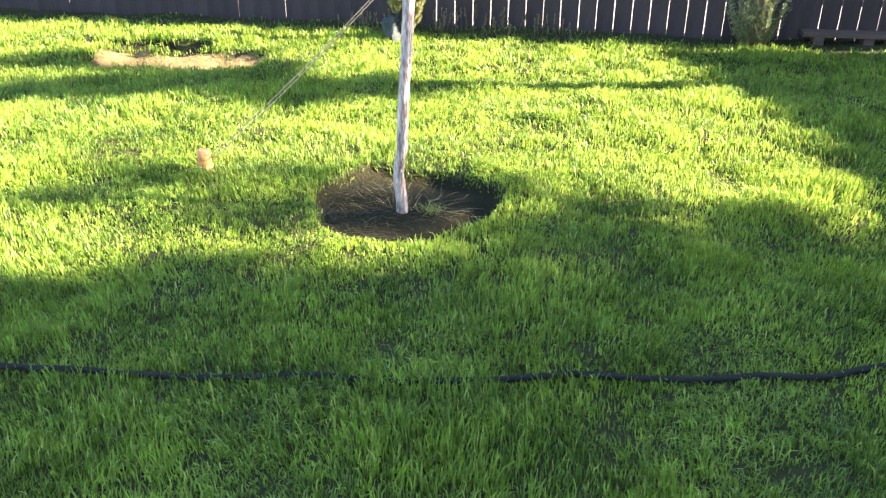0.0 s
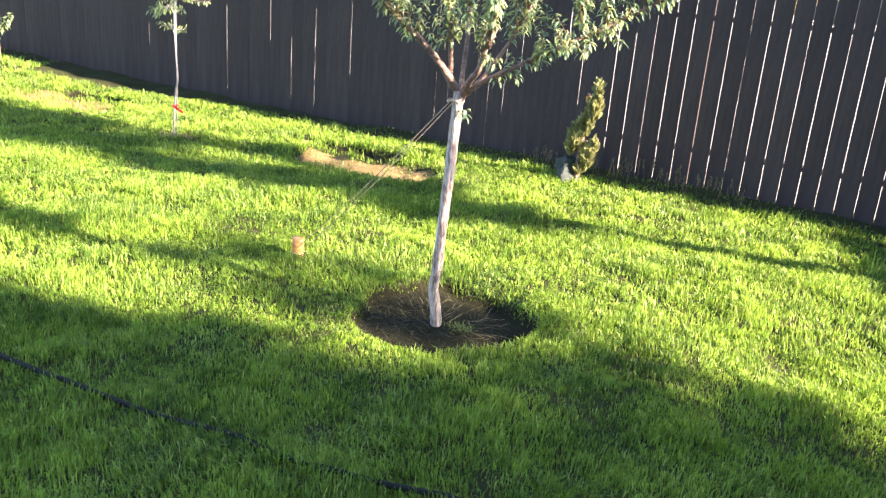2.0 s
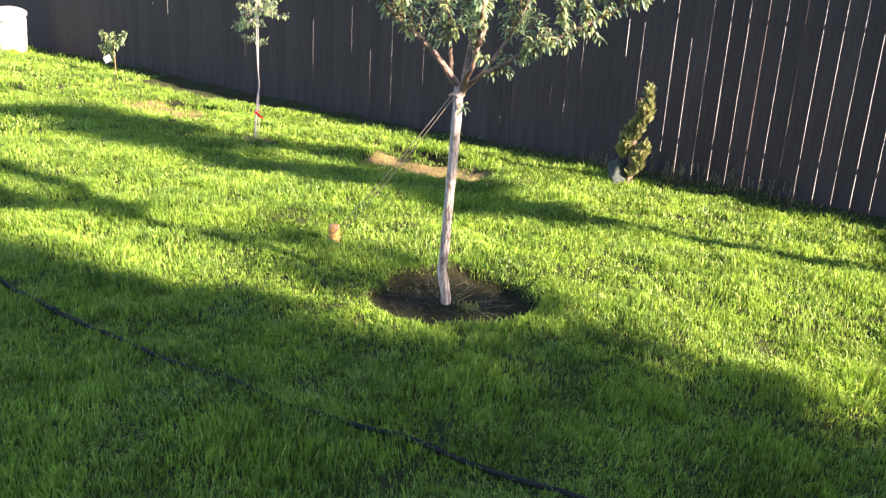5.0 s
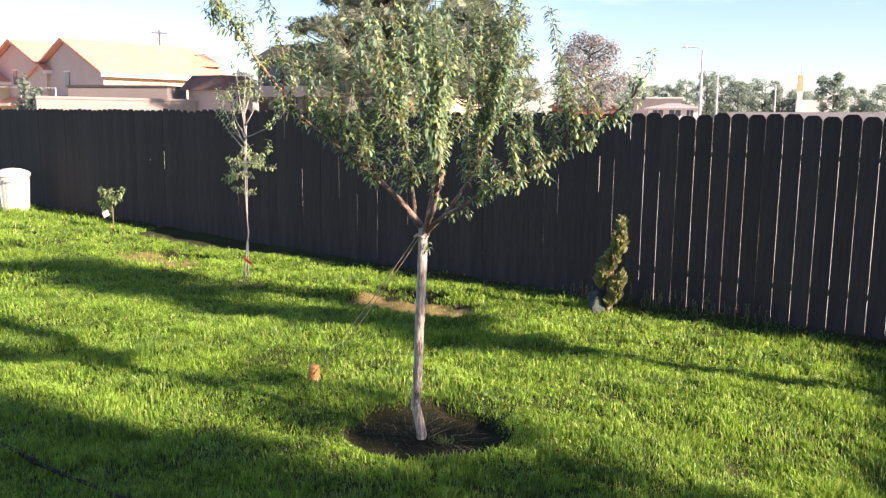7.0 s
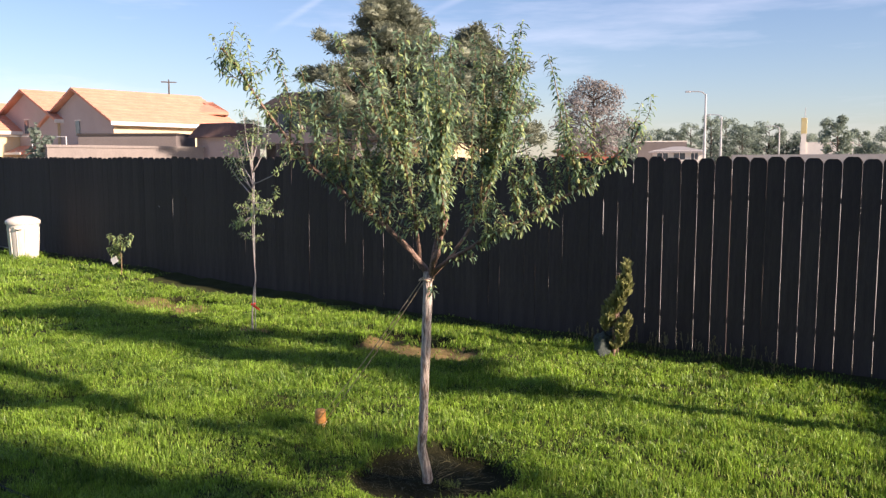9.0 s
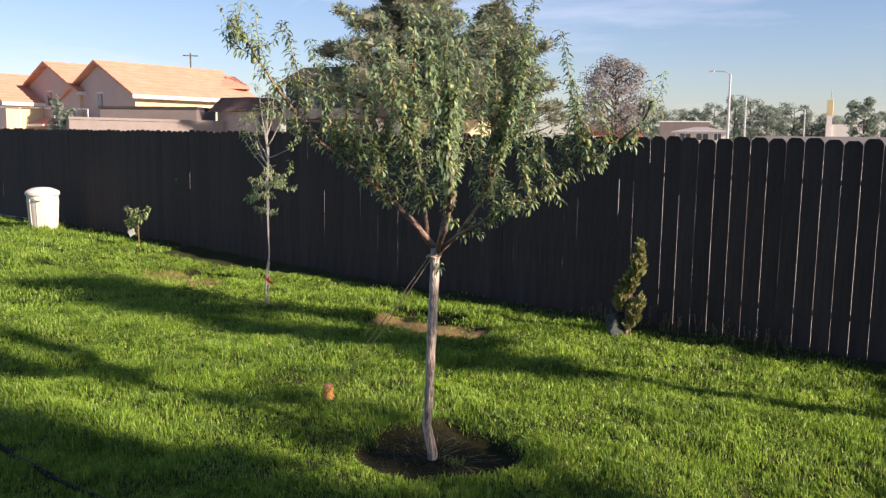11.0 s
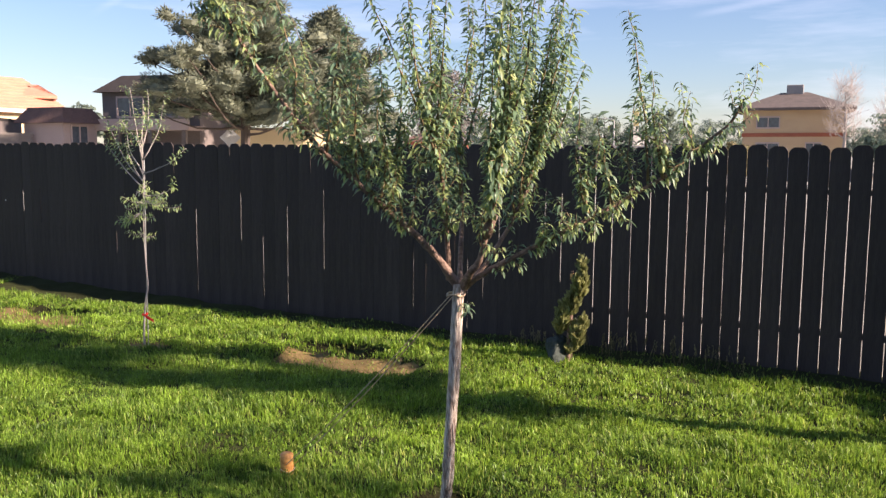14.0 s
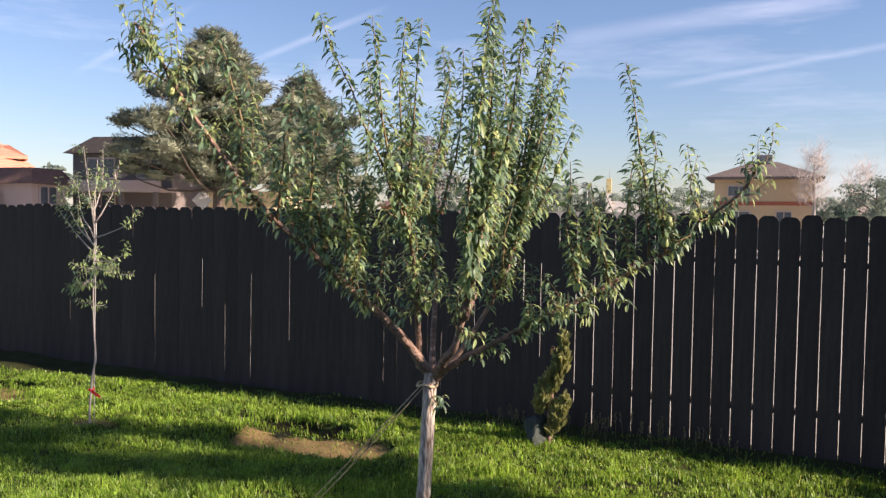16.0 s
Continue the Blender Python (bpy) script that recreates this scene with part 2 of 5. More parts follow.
# ---- mesh helpers ----
class Geo:
    """Collects vertices and faces of one part."""

    def __init__(self):
        self.v, self.f = [], []

    def add(self, verts, faces):
        k = len(self.v)
        self.v += [tuple(p) for p in verts]
        self.f += [tuple(i + k for i in face) for face in faces]
        return self

    def box(self, x0, y0, z0, x1, y1, z1, c=0.0):
        """A box, with its upright and top edges cut by c."""
        if c <= 0:
            v = [(x, y, z) for z in (z0, z1) for x, y in ((x0, y0), (x1, y0), (x1, y1), (x0, y1))]
            return self.add(v, [(3, 2, 1, 0), (4, 5, 6, 7), (0, 1, 5, 4), (1, 2, 6, 5), (2, 3, 7, 6), (3, 0, 4, 7)])
        ring = lambda d: [(x0 + c, y0 + d), (x1 - c, y0 + d), (x1 - d, y0 + c), (x1 - d, y1 - c), (x1 - c, y1 - d), (x0 + c, y1 - d), (x0 + d, y1 - c), (x0 + d, y0 + c)]
        v = [(x, y, z0) for x, y in ring(0)] + [(x, y, z1 - c) for x, y in ring(0)] + [(x, y, z1) for x, y in ring(c * 0.8)]
        f = [tuple(range(7, -1, -1)), tuple(range(16, 24))]
        for r in (0, 8):
            f += [(r + i, r + (i + 1) % 8, r + 8 + (i + 1) % 8, r + 8 + i) for i in range(8)]
        return self.add(v, f)

    def tube(self, points, radii, sides=8, wobble=0.0, cap=True):
        pts = [Vector(p) for p in points]
        side = Vector((1, 0.2, 0.1))
        k = len(self.v)
        for i, p in enumerate(pts):
            along = (pts[min(i + 1, len(pts) - 1)] - pts[max(i - 1, 0)]).normalized()
            a = (side - along * side.dot(along)).normalized()
            b = along.cross(a)
            for j in range(sides):
                th = 2 * math.pi * j / sides
                r = radii[i] * (1 + wobble * noise.noise(p * 30 + Vector((math.cos(th), math.sin(th), 0)) * 2))
                self.v.append(tuple(p + (a * math.cos(th) + b * math.sin(th)) * r))
            side = a
        for i in range(len(pts) - 1):
            for j in range(sides):
                self.f.append((k + i * sides + j, k + i * sides + (j + 1) % sides, k + (i + 1) * sides + (j + 1) % sides, k + (i + 1) * sides + j))
        if cap:
            self.f.append(tuple(k + j for j in reversed(range(sides))))
            self.f.append(tuple(k + (len(pts) - 1) * sides + j for j in range(sides)))
        return self

    def lathe(self, profile, sides=24, at=(0, 0, 0)):
        k = len(self.v)
        for r, z in profile:
            self.v += [(at[0] + r * math.cos(2 * math.pi * j / sides), at[1] + r * math.sin(2 * math.pi * j / sides), at[2] + z) for j in range(sides)]
        for i in range(len(profile) - 1):
            for j in range(sides):
                self.f.append((k + i * sides + j, k + i * sides + (j + 1) % sides, k + (i + 1) * sides + (j + 1) % sides, k + (i + 1) * sides + j))
        return self

    def leaf(self, base, along, up, length, width, droop=0.5, fold=0.35, pull=Vector((0, 0, 1))):
        """A lance-shaped leaf, folded along its rib and curving down."""
        along = along.normalized()
        across = along.cross(up)
        if across.length < 1e-4:
            across = along.cross(Vector((0.3, 0.9, 0.1)))
        across.normalize()
        nrm = across.cross(along)
        k = len(self.v)
        p, d = base.copy(), along.copy()
        rib = [p.copy()]
        for s in range(4):
            d = (d - pull * droop * 0.28).normalized()
            p = p + d * length / 4
            rib.append(p.copy())
        prof = (0.62, 1.0, 0.66)
        self.v.append(tuple(rib[0]))
        for s in range(3):
            w = across * width * 0.5 * prof[s]
            lift = nrm * width * fold * 0.5 * prof[s]
            self.v += [tuple(rib[s + 1] - w + lift), tuple(rib[s + 1]), tuple(rib[s + 1] + w + lift)]
        self.v.append(tuple(rib[4]))
        f = [(0, 2, 1), (0, 3, 2)]
        for s in (1, 4):
            f += [(s, s + 1, s + 4, s + 3), (s + 1, s + 2, s + 5, s + 4)]
        f += [(7, 8, 10), (8, 9, 10)]
        self.f += [tuple(k + i for i in t) for t in f]
        return self

    def mesh(self, name, mat, smooth=False):
        me = bpy.data.meshes.new(name)
        me.from_pydata(self.v, [], self.f)
        for m in (mat if isinstance(mat, (list, tuple)) else [mat]):
            me.materials.append(m)
        if smooth:
            me.polygons.foreach_set("use_smooth", [True] * len(me.polygons))
        me.update()
        return me


def part(name, geo, mat, parent, label="", smooth=False, kind=""):
    ob = new(name, geo.mesh(name, mat, smooth))
    ob.parent = parent
    return tagged(ob, label, kind=kind)


def thing(name, place, label, category, group="", turn=0.0):
    ob = new(name)
    ob.empty_display_size = 0.1
    ob.matrix_world = pose(*place, 0, 0, turn)
    return tagged(ob, label, category, group)


def smooth_path(points, per=6):
    """A rounded line through control points."""
    p = [Vector(q) for q in points]
    out = []
    for i in range(len(p) - 1):
        a, b, c, d = p[max(i - 1, 0)], p[i], p[i + 1], p[min(i + 2, len(p) - 1)]
        for s in range(per):
            t = s / per
            out.append(0.5 * ((2 * b) + (c - a) * t + (2 * a - 5 * b + 4 * c - d) * t * t + (3 * b - a - 3 * c + d) * t ** 3))
    return out + [p[-1]]


def lattice(x, y, size, seed):
    """Smooth noise from 0 to 1 over the plan, for numpy arrays."""
    g = np.random.default_rng(seed).random((97, 97))
    u, v = np.asarray(x) / size, np.asarray(y) / size
    i, j = np.floor(u).astype(int), np.floor(v).astype(int)
    a, b = u - i, v - j
    a, b = a * a * (3 - 2 * a), b * b * (3 - 2 * b)
    i0, j0, i1, j1 = i % 97, j % 97, (i + 1) % 97, (j + 1) % 97
    return (g[i0, j0] * (1 - a) + g[i1, j0] * a) * (1 - b) + (g[i0, j1] * (1 - a) + g[i1, j1] * a) * b


def step(e0, e1, x):
    t = np.clip((np.asarray(x, float) - e0) / (e1 - e0), 0, 1)
    return t * t * (3 - 2 * t)


# ---- the plan ----
TREE = (-0.165, 3.385)
FENCE_Y, FENCE_TILT = 7.45, -0.195          # the back fence: y = FENCE_Y + FENCE_TILT * x
FENCE_TURN = math.degrees(math.atan(FENCE_TILT))


def fence_y(x):
    return FENCE_Y + FENCE_TILT * x


def basin(x, y):
    """Depth from 0 to 1 of the bare tree basin."""
    a = np.arctan2(y - TREE[1] - 0.05, x - TREE[0])
    r = np.hypot(x - TREE[0], y - TREE[1] - 0.05) / (0.415 + 0.018 * np.sin(3 * a + 1) + 0.012 * np.sin(7 * a))
    return 1 - step(0.9, 1.06, r)


def patch_a(x, y):
    u, v = (x + 1.95) / 0.7, (y - 6.3 + 0.1 * (x + 1.95)) / 0.34
    return 1 - step(0.75, 1.1, (np.abs(u) ** 3 + np.abs(v) ** 3) ** 0.333 + 0.35 * (lattice(x, y, 0.22, 5) - 0.5))


def patch_b(x, y):
    u, v = (x + 5.75) / 0.85, (y - 6.95 + 0.15 * (x + 5.75)) / 0.4
    return 1 - step(0.7, 1.1, np.hypot(u, v) + 0.5 * (lattice(x, y, 0.2, 6) - 0.5))


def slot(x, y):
    """A short dip behind each bare patch; shade under its grass edge is coloured in."""
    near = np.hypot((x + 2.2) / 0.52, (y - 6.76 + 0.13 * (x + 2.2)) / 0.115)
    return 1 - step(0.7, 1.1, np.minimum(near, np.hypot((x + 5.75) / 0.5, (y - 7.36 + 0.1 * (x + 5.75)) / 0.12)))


def ring_b(x, y):
    return 1 - step(0.12, 0.24, np.hypot(x + 3.9, (y - 6.33) * 1.2) + 0.1 * (lattice(x, y, 0.1, 8) - 0.5))


def ground_z(x, y):
    inside = 1 - step(0.4, 1.4, y - fence_y(x))
    z = -0.10 * step(4.2, 6.4, y) * inside * step(-9.5, -5.5, x) - 0.12 * (1 - inside)
    z = z + inside * (0.03 * (lattice(x, y, 0.42, 1) - 0.5) + 0.035 * (lattice(x, y, 0.19, 3) - 0.5)) + inside * 0.025 * (lattice(x, y, 1.7, 2) - 0.5)
    z = z + 0.075 * (lattice(x, y, 0.26, 4) - 0.5) * np.exp(-((x + 1.4) / 0.9) ** 2 - ((y - 3.7) / 0.7) ** 2)
    return z - 0.055 * basin(x, y) - 0.085 * slot(x, y) - 0.085 * patch_a(x, y) - 0.02 * patch_b(x, y)


def gz(x, y):
    return float(ground_z(np.array(x), np.array(y)))


# ---- ground: one sheet to the horizon ----
xs = np.concatenate([[-2600, -900, -300, -120, -60, -35, -22], np.arange(-16, -0.72, 0.06), np.arange(-0.7, 0.39, 0.02), np.arange(0.4, 6.01, 0.06), [9, 14, 25, 50, 110, 300, 900, 2600]])
ys = np.concatenate([[-1500, -400, -100, -30, -10, -4, -1.5, 0], np.arange(0.8, 2.85, 0.06), np.arange(2.88, 3.91, 0.02), np.arange(3.95, 10.01, 0.06), [12, 16, 24, 40, 70, 140, 300, 900, 2600]])
gx, gy = np.meshgrid(xs, ys)
gv = np.stack([gx.ravel(), gy.ravel(), ground_z(gx, gy).ravel()], 1)
nx, ny = len(xs), len(ys)
ci, cj = np.meshgrid(np.arange(nx - 1), np.arange(ny - 1))
a0 = (cj * nx + ci).ravel()
gf = np.stack([a0, a0 + 1, a0 + nx + 1, a0 + nx], 1)
me = bpy.data.meshes.new("ground")
me.from_pydata(gv.tolist(), [], gf.tolist())
for m in (SOIL, DIRT, DAMP_AND_SHADE, FIELD):
    me.materials.append(m)
cx, cy = gv[gf].mean(1)[:, 0], gv[gf].mean(1)[:, 1]
which = np.zeros(len(gf), int)
which[np.maximum.reduce([patch_a(cx, cy), patch_b(cx, cy), ring_b(cx, cy)]) > 0.3] = 1
# the basin soil is damp; the slot takes the same dark colour as painted shade
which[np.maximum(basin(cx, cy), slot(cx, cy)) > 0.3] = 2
which[cy > fence_y(cx) + 0.15] = 3
me.polygons.foreach_set("material_index", which)
me.polygons.foreach_set("use_smooth", [True] * len(gf))
ground = tagged(new("ground", me), "lawn soil with bare dirt basins, dry field beyond the fence", "ground", kind="structure")


# ---- grass: blades over the whole lawn ----
def blades(x, y, tall, wide, seed, outward):
    """Vertices and triangles of one bent blade at each place."""
    r = np.random.default_rng(seed)
    n = len(x)
    z = ground_z(x, y)
    turn = r.random(n) * 2 * math.pi
    lean_dir = np.where(r.random(n) < 0.6, outward + r.normal(0, 0.5, n), lattice(x, y, 0.5, 11) * 9 + r.normal(0, 0.8, n))
    lean = tall * (0.12 + 0.85 * r.random(n) ** 1.2) * (0.6 + 0.45 * lattice(x, y, 0.25, 12) + 0.6 * step(0.6, 0.85, lattice(x, y, 0.45, 13)))
    dx, dy = np.cos(lean_dir) * lean, np.sin(lean_dir) * lean
    wx, wy = np.cos(turn) * wide * 0.5, np.sin(turn) * wide * 0.5
    v = np.zeros((n, 5, 3))
    v[:, 0] = np.stack([x - wx, y - wy, z - 0.005], 1)
    v[:, 1] = np.stack([x + wx, y + wy, z - 0.005], 1)
    v[:, 2] = np.stack([x - wx * 0.85 + dx * 0.3, y - wy * 0.85 + dy * 0.3, z + tall * 0.6], 1)
    v[:, 3] = np.stack([x + wx * 0.85 + dx * 0.3, y + wy * 0.85 + dy * 0.3, z + tall * 0.6], 1)
    v[:, 4] = np.stack([x + dx, y + dy, z + np.maximum(tall * 0.4, np.sqrt(np.maximum(tall ** 2 - lean ** 2 * 0.8, 0)))], 1)
    t = np.array([[0, 1, 3], [0, 3, 2], [2, 3, 4]])
    f = (np.arange(n)[:, None, None] * 5 + t[None]).reshape(-1, 3)
    return v.reshape(-1, 3), f


def sheet(name, v, f, mats, index=None):
    me = bpy.data.meshes.new(name)
    me.vertices.add(len(v))
    me.vertices.foreach_set("co", v.astype(np.float32).ravel())
    me.loops.add(len(f) * 3)
    me.loops.foreach_set("vertex_index", f.astype(np.int32).ravel())
    me.polygons.add(len(f))
    me.polygons.foreach_set("loop_start", np.arange(0, len(f) * 3, 3, dtype=np.int32))
    for m in mats:
        me.materials.append(m)
    if index is not None:
        me.polygons.foreach_set("material_index", index.astype(np.int32))
    me.update(calc_edges=True)
    return me


def hose_y(x):
    return 2.078 + 0.045 * (x - 0.1) ** 2 + 0.004 * np.sin(x * 4)


def sow(x0, x1, y0, y1, per_m2, tall, wide, seed):
    r = np.random.default_rng(seed)
    each = 8
    n = int((x1 - x0) * (y1 - y0) * per_m2 / each)
    tx, ty = np.repeat(r.uniform(x0, x1, n), each), np.repeat(r.uniform(y0, y1, n), each)
    n = len(tx)
    wide_tuft = 0.011 + 1.0 * wide
    x, y = tx + r.normal(0, wide_tuft, n), ty + r.normal(0, wide_tuft, n)
    bare = np.maximum.reduce([basin(x, y) * 1.0, patch_a(x, y) * 0.93, patch_b(x, y) * 0.82, ring_b(x, y) * 0.9, slot(x, y)])
    edge = fence_y(x) - y
    thin = 0.06 + 0.94 * step(0.3, 0.56, edge + 0.12 * (lattice(x, y, 0.3, 14) - 0.5))
    near_hose = np.clip(np.abs(y - hose_y(x)) / 0.014, 0.6, 1)
    at_bin = np.hypot(x + 11.1, y - 8.8) < 0.42
    thin = np.where(at_bin, 1.0, thin)
    keep = (r.random(n) > bare) & (edge > 0.0) & (r.random(n) < thin) & (r.random(n) < near_hose) & (r.random(n) < 0.4 + 1.05 * lattice(x, y, 0.16, 21))
    ox, oy = (x - tx)[keep], (y - ty)[keep]
    x, y, edge, at_bin = x[keep], y[keep], edge[keep], at_bin[keep]
    h = tall * (0.55 + 0.5 * r.random(len(x))) * (0.58 + 0.78 * lattice(x, y, 0.33, 22)) * (0.62 + 0.8 * lattice(x, y, 0.11, 23))
    h = h * (1 + 0.35 * step(0.62, 0.95, lattice(x, y, 0.3, 24))) * np.repeat(r.uniform(0.55, 1.45, n // each), each)[keep]
    back = (np.abs(x + 2.2) < 0.55) & (np.abs(y - 6.9 + 0.13 * (x + 2.2)) < 0.07)
    h = np.where(back, h * 1.5, h) * (0.5 + 0.5 * step(0.2, 0.5, edge))
    rim = np.maximum(basin(x, y), patch_a(x, y))
    h = h * (1 - 0.5 * rim)
    off_basin = np.hypot(x - TREE[0], y - TREE[1] - 0.05)
    near_rim = step(0.38, 0.42, off_basin) * (1 - step(0.46, 0.54, off_basin))
    h = h * (1 - 0.1 * near_rim)
    h = np.where(at_bin, h * 2.2, h)
    w = wide * (0.7 + 0.6 * r.random(len(x)))
    h = h * (1.1 - 0.35 * np.clip(np.hypot(ox, oy) / wide_tuft / 2.5, 0, 1))
    return blades(x, y, h, w, seed + 1, np.arctan2(oy, ox))


lots = [
    sow(-2.0, 2.6, 1.1, 2.6, 20500, 0.043, 0.0041, 31),
    sow(-3.4, 2.9, 2.6, 4.0, 17500, 0.041, 0.0043, 33),
    sow(-5.2, 3.2, 4.0, 5.6, 11000, 0.043, 0.0054, 35),
    sow(-7.5, 4.2, 5.6, 7.9, 7000, 0.046, 0.007, 37),
    sow(-15.5, -5.2, 3.6, 5.6, 2700, 0.056, 0.0105, 39),
    sow(-15.5, -7.5, 5.6, 10.2, 2500, 0.056, 0.011, 41),
    sow(-5.2, -3.4, 1.6, 4.0, 8500, 0.048, 0.0058, 43),
    sow(-9.0, 5.4, -6.0, 1.1, 180, 0.06, 0.016, 47),
    sow(2.9, 5.4, 1.1, 5.6, 900, 0.06, 0.012, 49),
    sow(-15.5, -5.2, -3.0, 3.6, 180, 0.06, 0.016, 53),
    sow(-3.4, -2.0, 1.3, 2.6, 17000, 0.043, 0.0048, 45),
]
vs, fs, k = [], [], 0
for v, f in lots:
    vs.append(v)
    fs.append(f + k)
    k += len(v)
gv, gf = np.concatenate(vs), np.concatenate(fs)
pale = np.repeat(np.random.default_rng(50).random(len(gf) // 3) < 0.08, 3).astype(int)
tagged(new("lawn_grass", sheet("lawn_grass", gv, gf, [GRASS, GRASS_PALE], pale)), "lush bright green lawn grass, slightly uneven and clumpy", "grass", kind="stuff")


# ---- the dark back fence ----
def picket_mesh(seed, width, left=(), right=()):
    """A rough board with a rounded dog-eared top. Along its two edges it bows back over the heights given, so that light shows there."""
    r = random.Random(seed)
    h, t, w = 1.77 + r.uniform(-0.01, 0.01), 0.013, width / 2
    ends = {z for z0, z1, _ in (*left, *right) for z in (z0 - 0.03, z0, z1, z1 + 0.03)}
    heights = sorted({-0.3, *(0.03 + 0.155 * i for i in range(11)), *(z for z in ends if -0.29 < z < h - 0.045)})

    def bow(z, cuts):
        return max([0.0] + [d for z0, z1, d in cuts if z0 - 0.001 <= z <= z1 + 0.001]) + r.uniform(-0.0007, 0.0011)

    up = [(w - bow(z, right), z) for z in heights]
    down = [(-w + bow(z, left), z) for z in reversed(heights)]
    e0, e1 = bow(h, right), bow(h, left)
    top = [(w - e0, h - 0.04), (w - e0 - 0.009, h - 0.022), (w - e0 - 0.022, h - 0.008), (w - e0 - 0.036, h), (-w + e1 + 0.036, h), (-w + e1 + 0.022, h - 0.008), (-w + e1 + 0.009, h - 0.022), (-w + e1, h - 0.04)]
    outline = up + top + down
    n, c = len(outline), 0.002
    g = Geo()
    front = [(x * (1 - c / w), -t, z) for x, z in outline]
    mid = [(x, -t + c, z) for x, z in outline]
    back = [(x, 0, z) for x, z in outline]
    faces = [tuple(range(n)), tuple(range(3 * n - 1, 2 * n - 1, -1))]
    for k in (0, n):
        faces += [(k + (i + 1) % n, k + i, k + n + i, k + n + (i + 1) % n) for i in range(n)]
    g.add(front + mid + back, faces)
    return g.mesh("picket", FENCE)


def fence(name, x, y, z, turn, joints, label, gaps=None, rise=0.0, knots=()):
    """A board fence along its own x axis: rails and posts behind, single pickets in front, one between each two joints.
    gaps: for the joints where light shows, the heights between which the boards stand apart and by how much."""
    gaps = gaps or {}
    top = thing(name, (x, y, z), label, "fence", turn=turn)
    top.matrix_world = pose(x, y, z, 0, rise, turn)
    top["kind"] = "structure"
    r = random.Random(3)
    start, end = joints[0], joints[-1]
    for zz in (0.36, 1.43):
        part("rail", Geo().box(start, 0.001, zz - 0.019, end, 0.089, zz + 0.019, 0.003), FENCE, top)
    s = start + 0.6
    while s < end:
        part("post", Geo().box(s - 0.045, 0.0895, -0.35, s + 0.045, 0.1795, 1.58, 0.005), FENCE, top)
        s += 2.44
    for k, (a, b) in enumerate(zip(joints, joints[1:])):
        ob = new("picket", picket_mesh(k, b - a + 0.0006, gaps.get(a, ()), gaps.get(b, ())))
        ob.parent = top
        ob.matrix_basis = pose((a + b) / 2, r.uniform(-0.0022, 0.0), r.uniform(-0.007, 0.007), r.uniform(-0.1, 0.1), 0, 0)
    for x, h in knots:
        part("knot", Geo().tube([(x, -0.016, h), (x, -0.0125, h)], [0.008, 0.008], 8), TAG, top, "small pale knot")
    return top


def filled(marks, pitch):
    """All joints: the marks, and even boards of about the pitch between them."""
    out = []
    for a, b in zip(marks, marks[1:]):
        n = max(1, round((b - a) / pitch))
        out += [a + (b - a) * i / n for i in range(n)]
    return out + [marks[-1]]


FENCE_BASE = -0.15
OPEN_JOINTS = [0.109, 0.265, 0.417, 0.567, 0.715, 0.862, 1.006, 1.157, 1.302, 1.446, 1.592, 1.735, 1.88, 2.028]
OPEN_JOINTS += [2.028 + 0.146 * i for i in range(1, 26)]
# chinks between the closed boards: place along the fence, from and to which height
CHINKS = [(-14.53, 0.37, 0.7), (-7.84, 0.81, 1.06), (-7.5, 0.68, 1.07), (-6.12, 0.38, 0.6), (-5.145, 1.31, 1.7), (-4.82, 0.01, 0.93), (-4.31, 1.53, 1.7), (-4.165, 0.62, 1.117), (-3.86, 0.03, 0.67), (-3.53, -0.02, 1.0),
          (-3.22, 1.36, 1.7), (-3.06, 0.38, 1.17), (-2.0, 0.08, 1.16), (-1.86, -0.1, 0.5), (-1.55, 0.2, 1.03), (-1.415, -0.07, 0.58), (-1.255, 0.235, 0.9), (-1.1, 0.53, 1.06), (-0.657, 0.9, 1.22), (-0.505, 0.44, 1.2),
          (-0.352, 1.4, 1.65), (-0.205, 0.11, 1.7), (-0.052, -0.12, 1.1)]
r_gap = random.Random(14)
GAPS = {a: [(-0.4, 1.9, r_gap.uniform(0.0019, 0.0032) + (0.0007 if a < 0.8 else 0.0))] for a in OPEN_JOINTS}
for a, z0, z1 in CHINKS:
    # a chink seen at a slant must be as much wider
    rise_here, d = -a * math.tan(radians(0.36)), (0.0026 if a > -0.7 else 0.0005) + 0.0064 * abs(1.6 - a) / 7.0
    GAPS[a] = [(z0 - FENCE_BASE - rise_here, z1 - FENCE_BASE - rise_here, d)]
fence("wall_back_fence", 0, FENCE_Y, FENCE_BASE, FENCE_TURN, filled([-17.2] + [c[0] for c in CHINKS] + OPEN_JOINTS, 0.151), "dark brown stained board fence with rounded picket tops", GAPS, 0.36, ((0.985, 1.325), (-8.2, 1.03)))
fence("wall_side_fence", 5.58, 6.3, -0.05, -90, filled([0.0, 3.65], 0.146), "dark brown stained board fence closing the side of the yard")


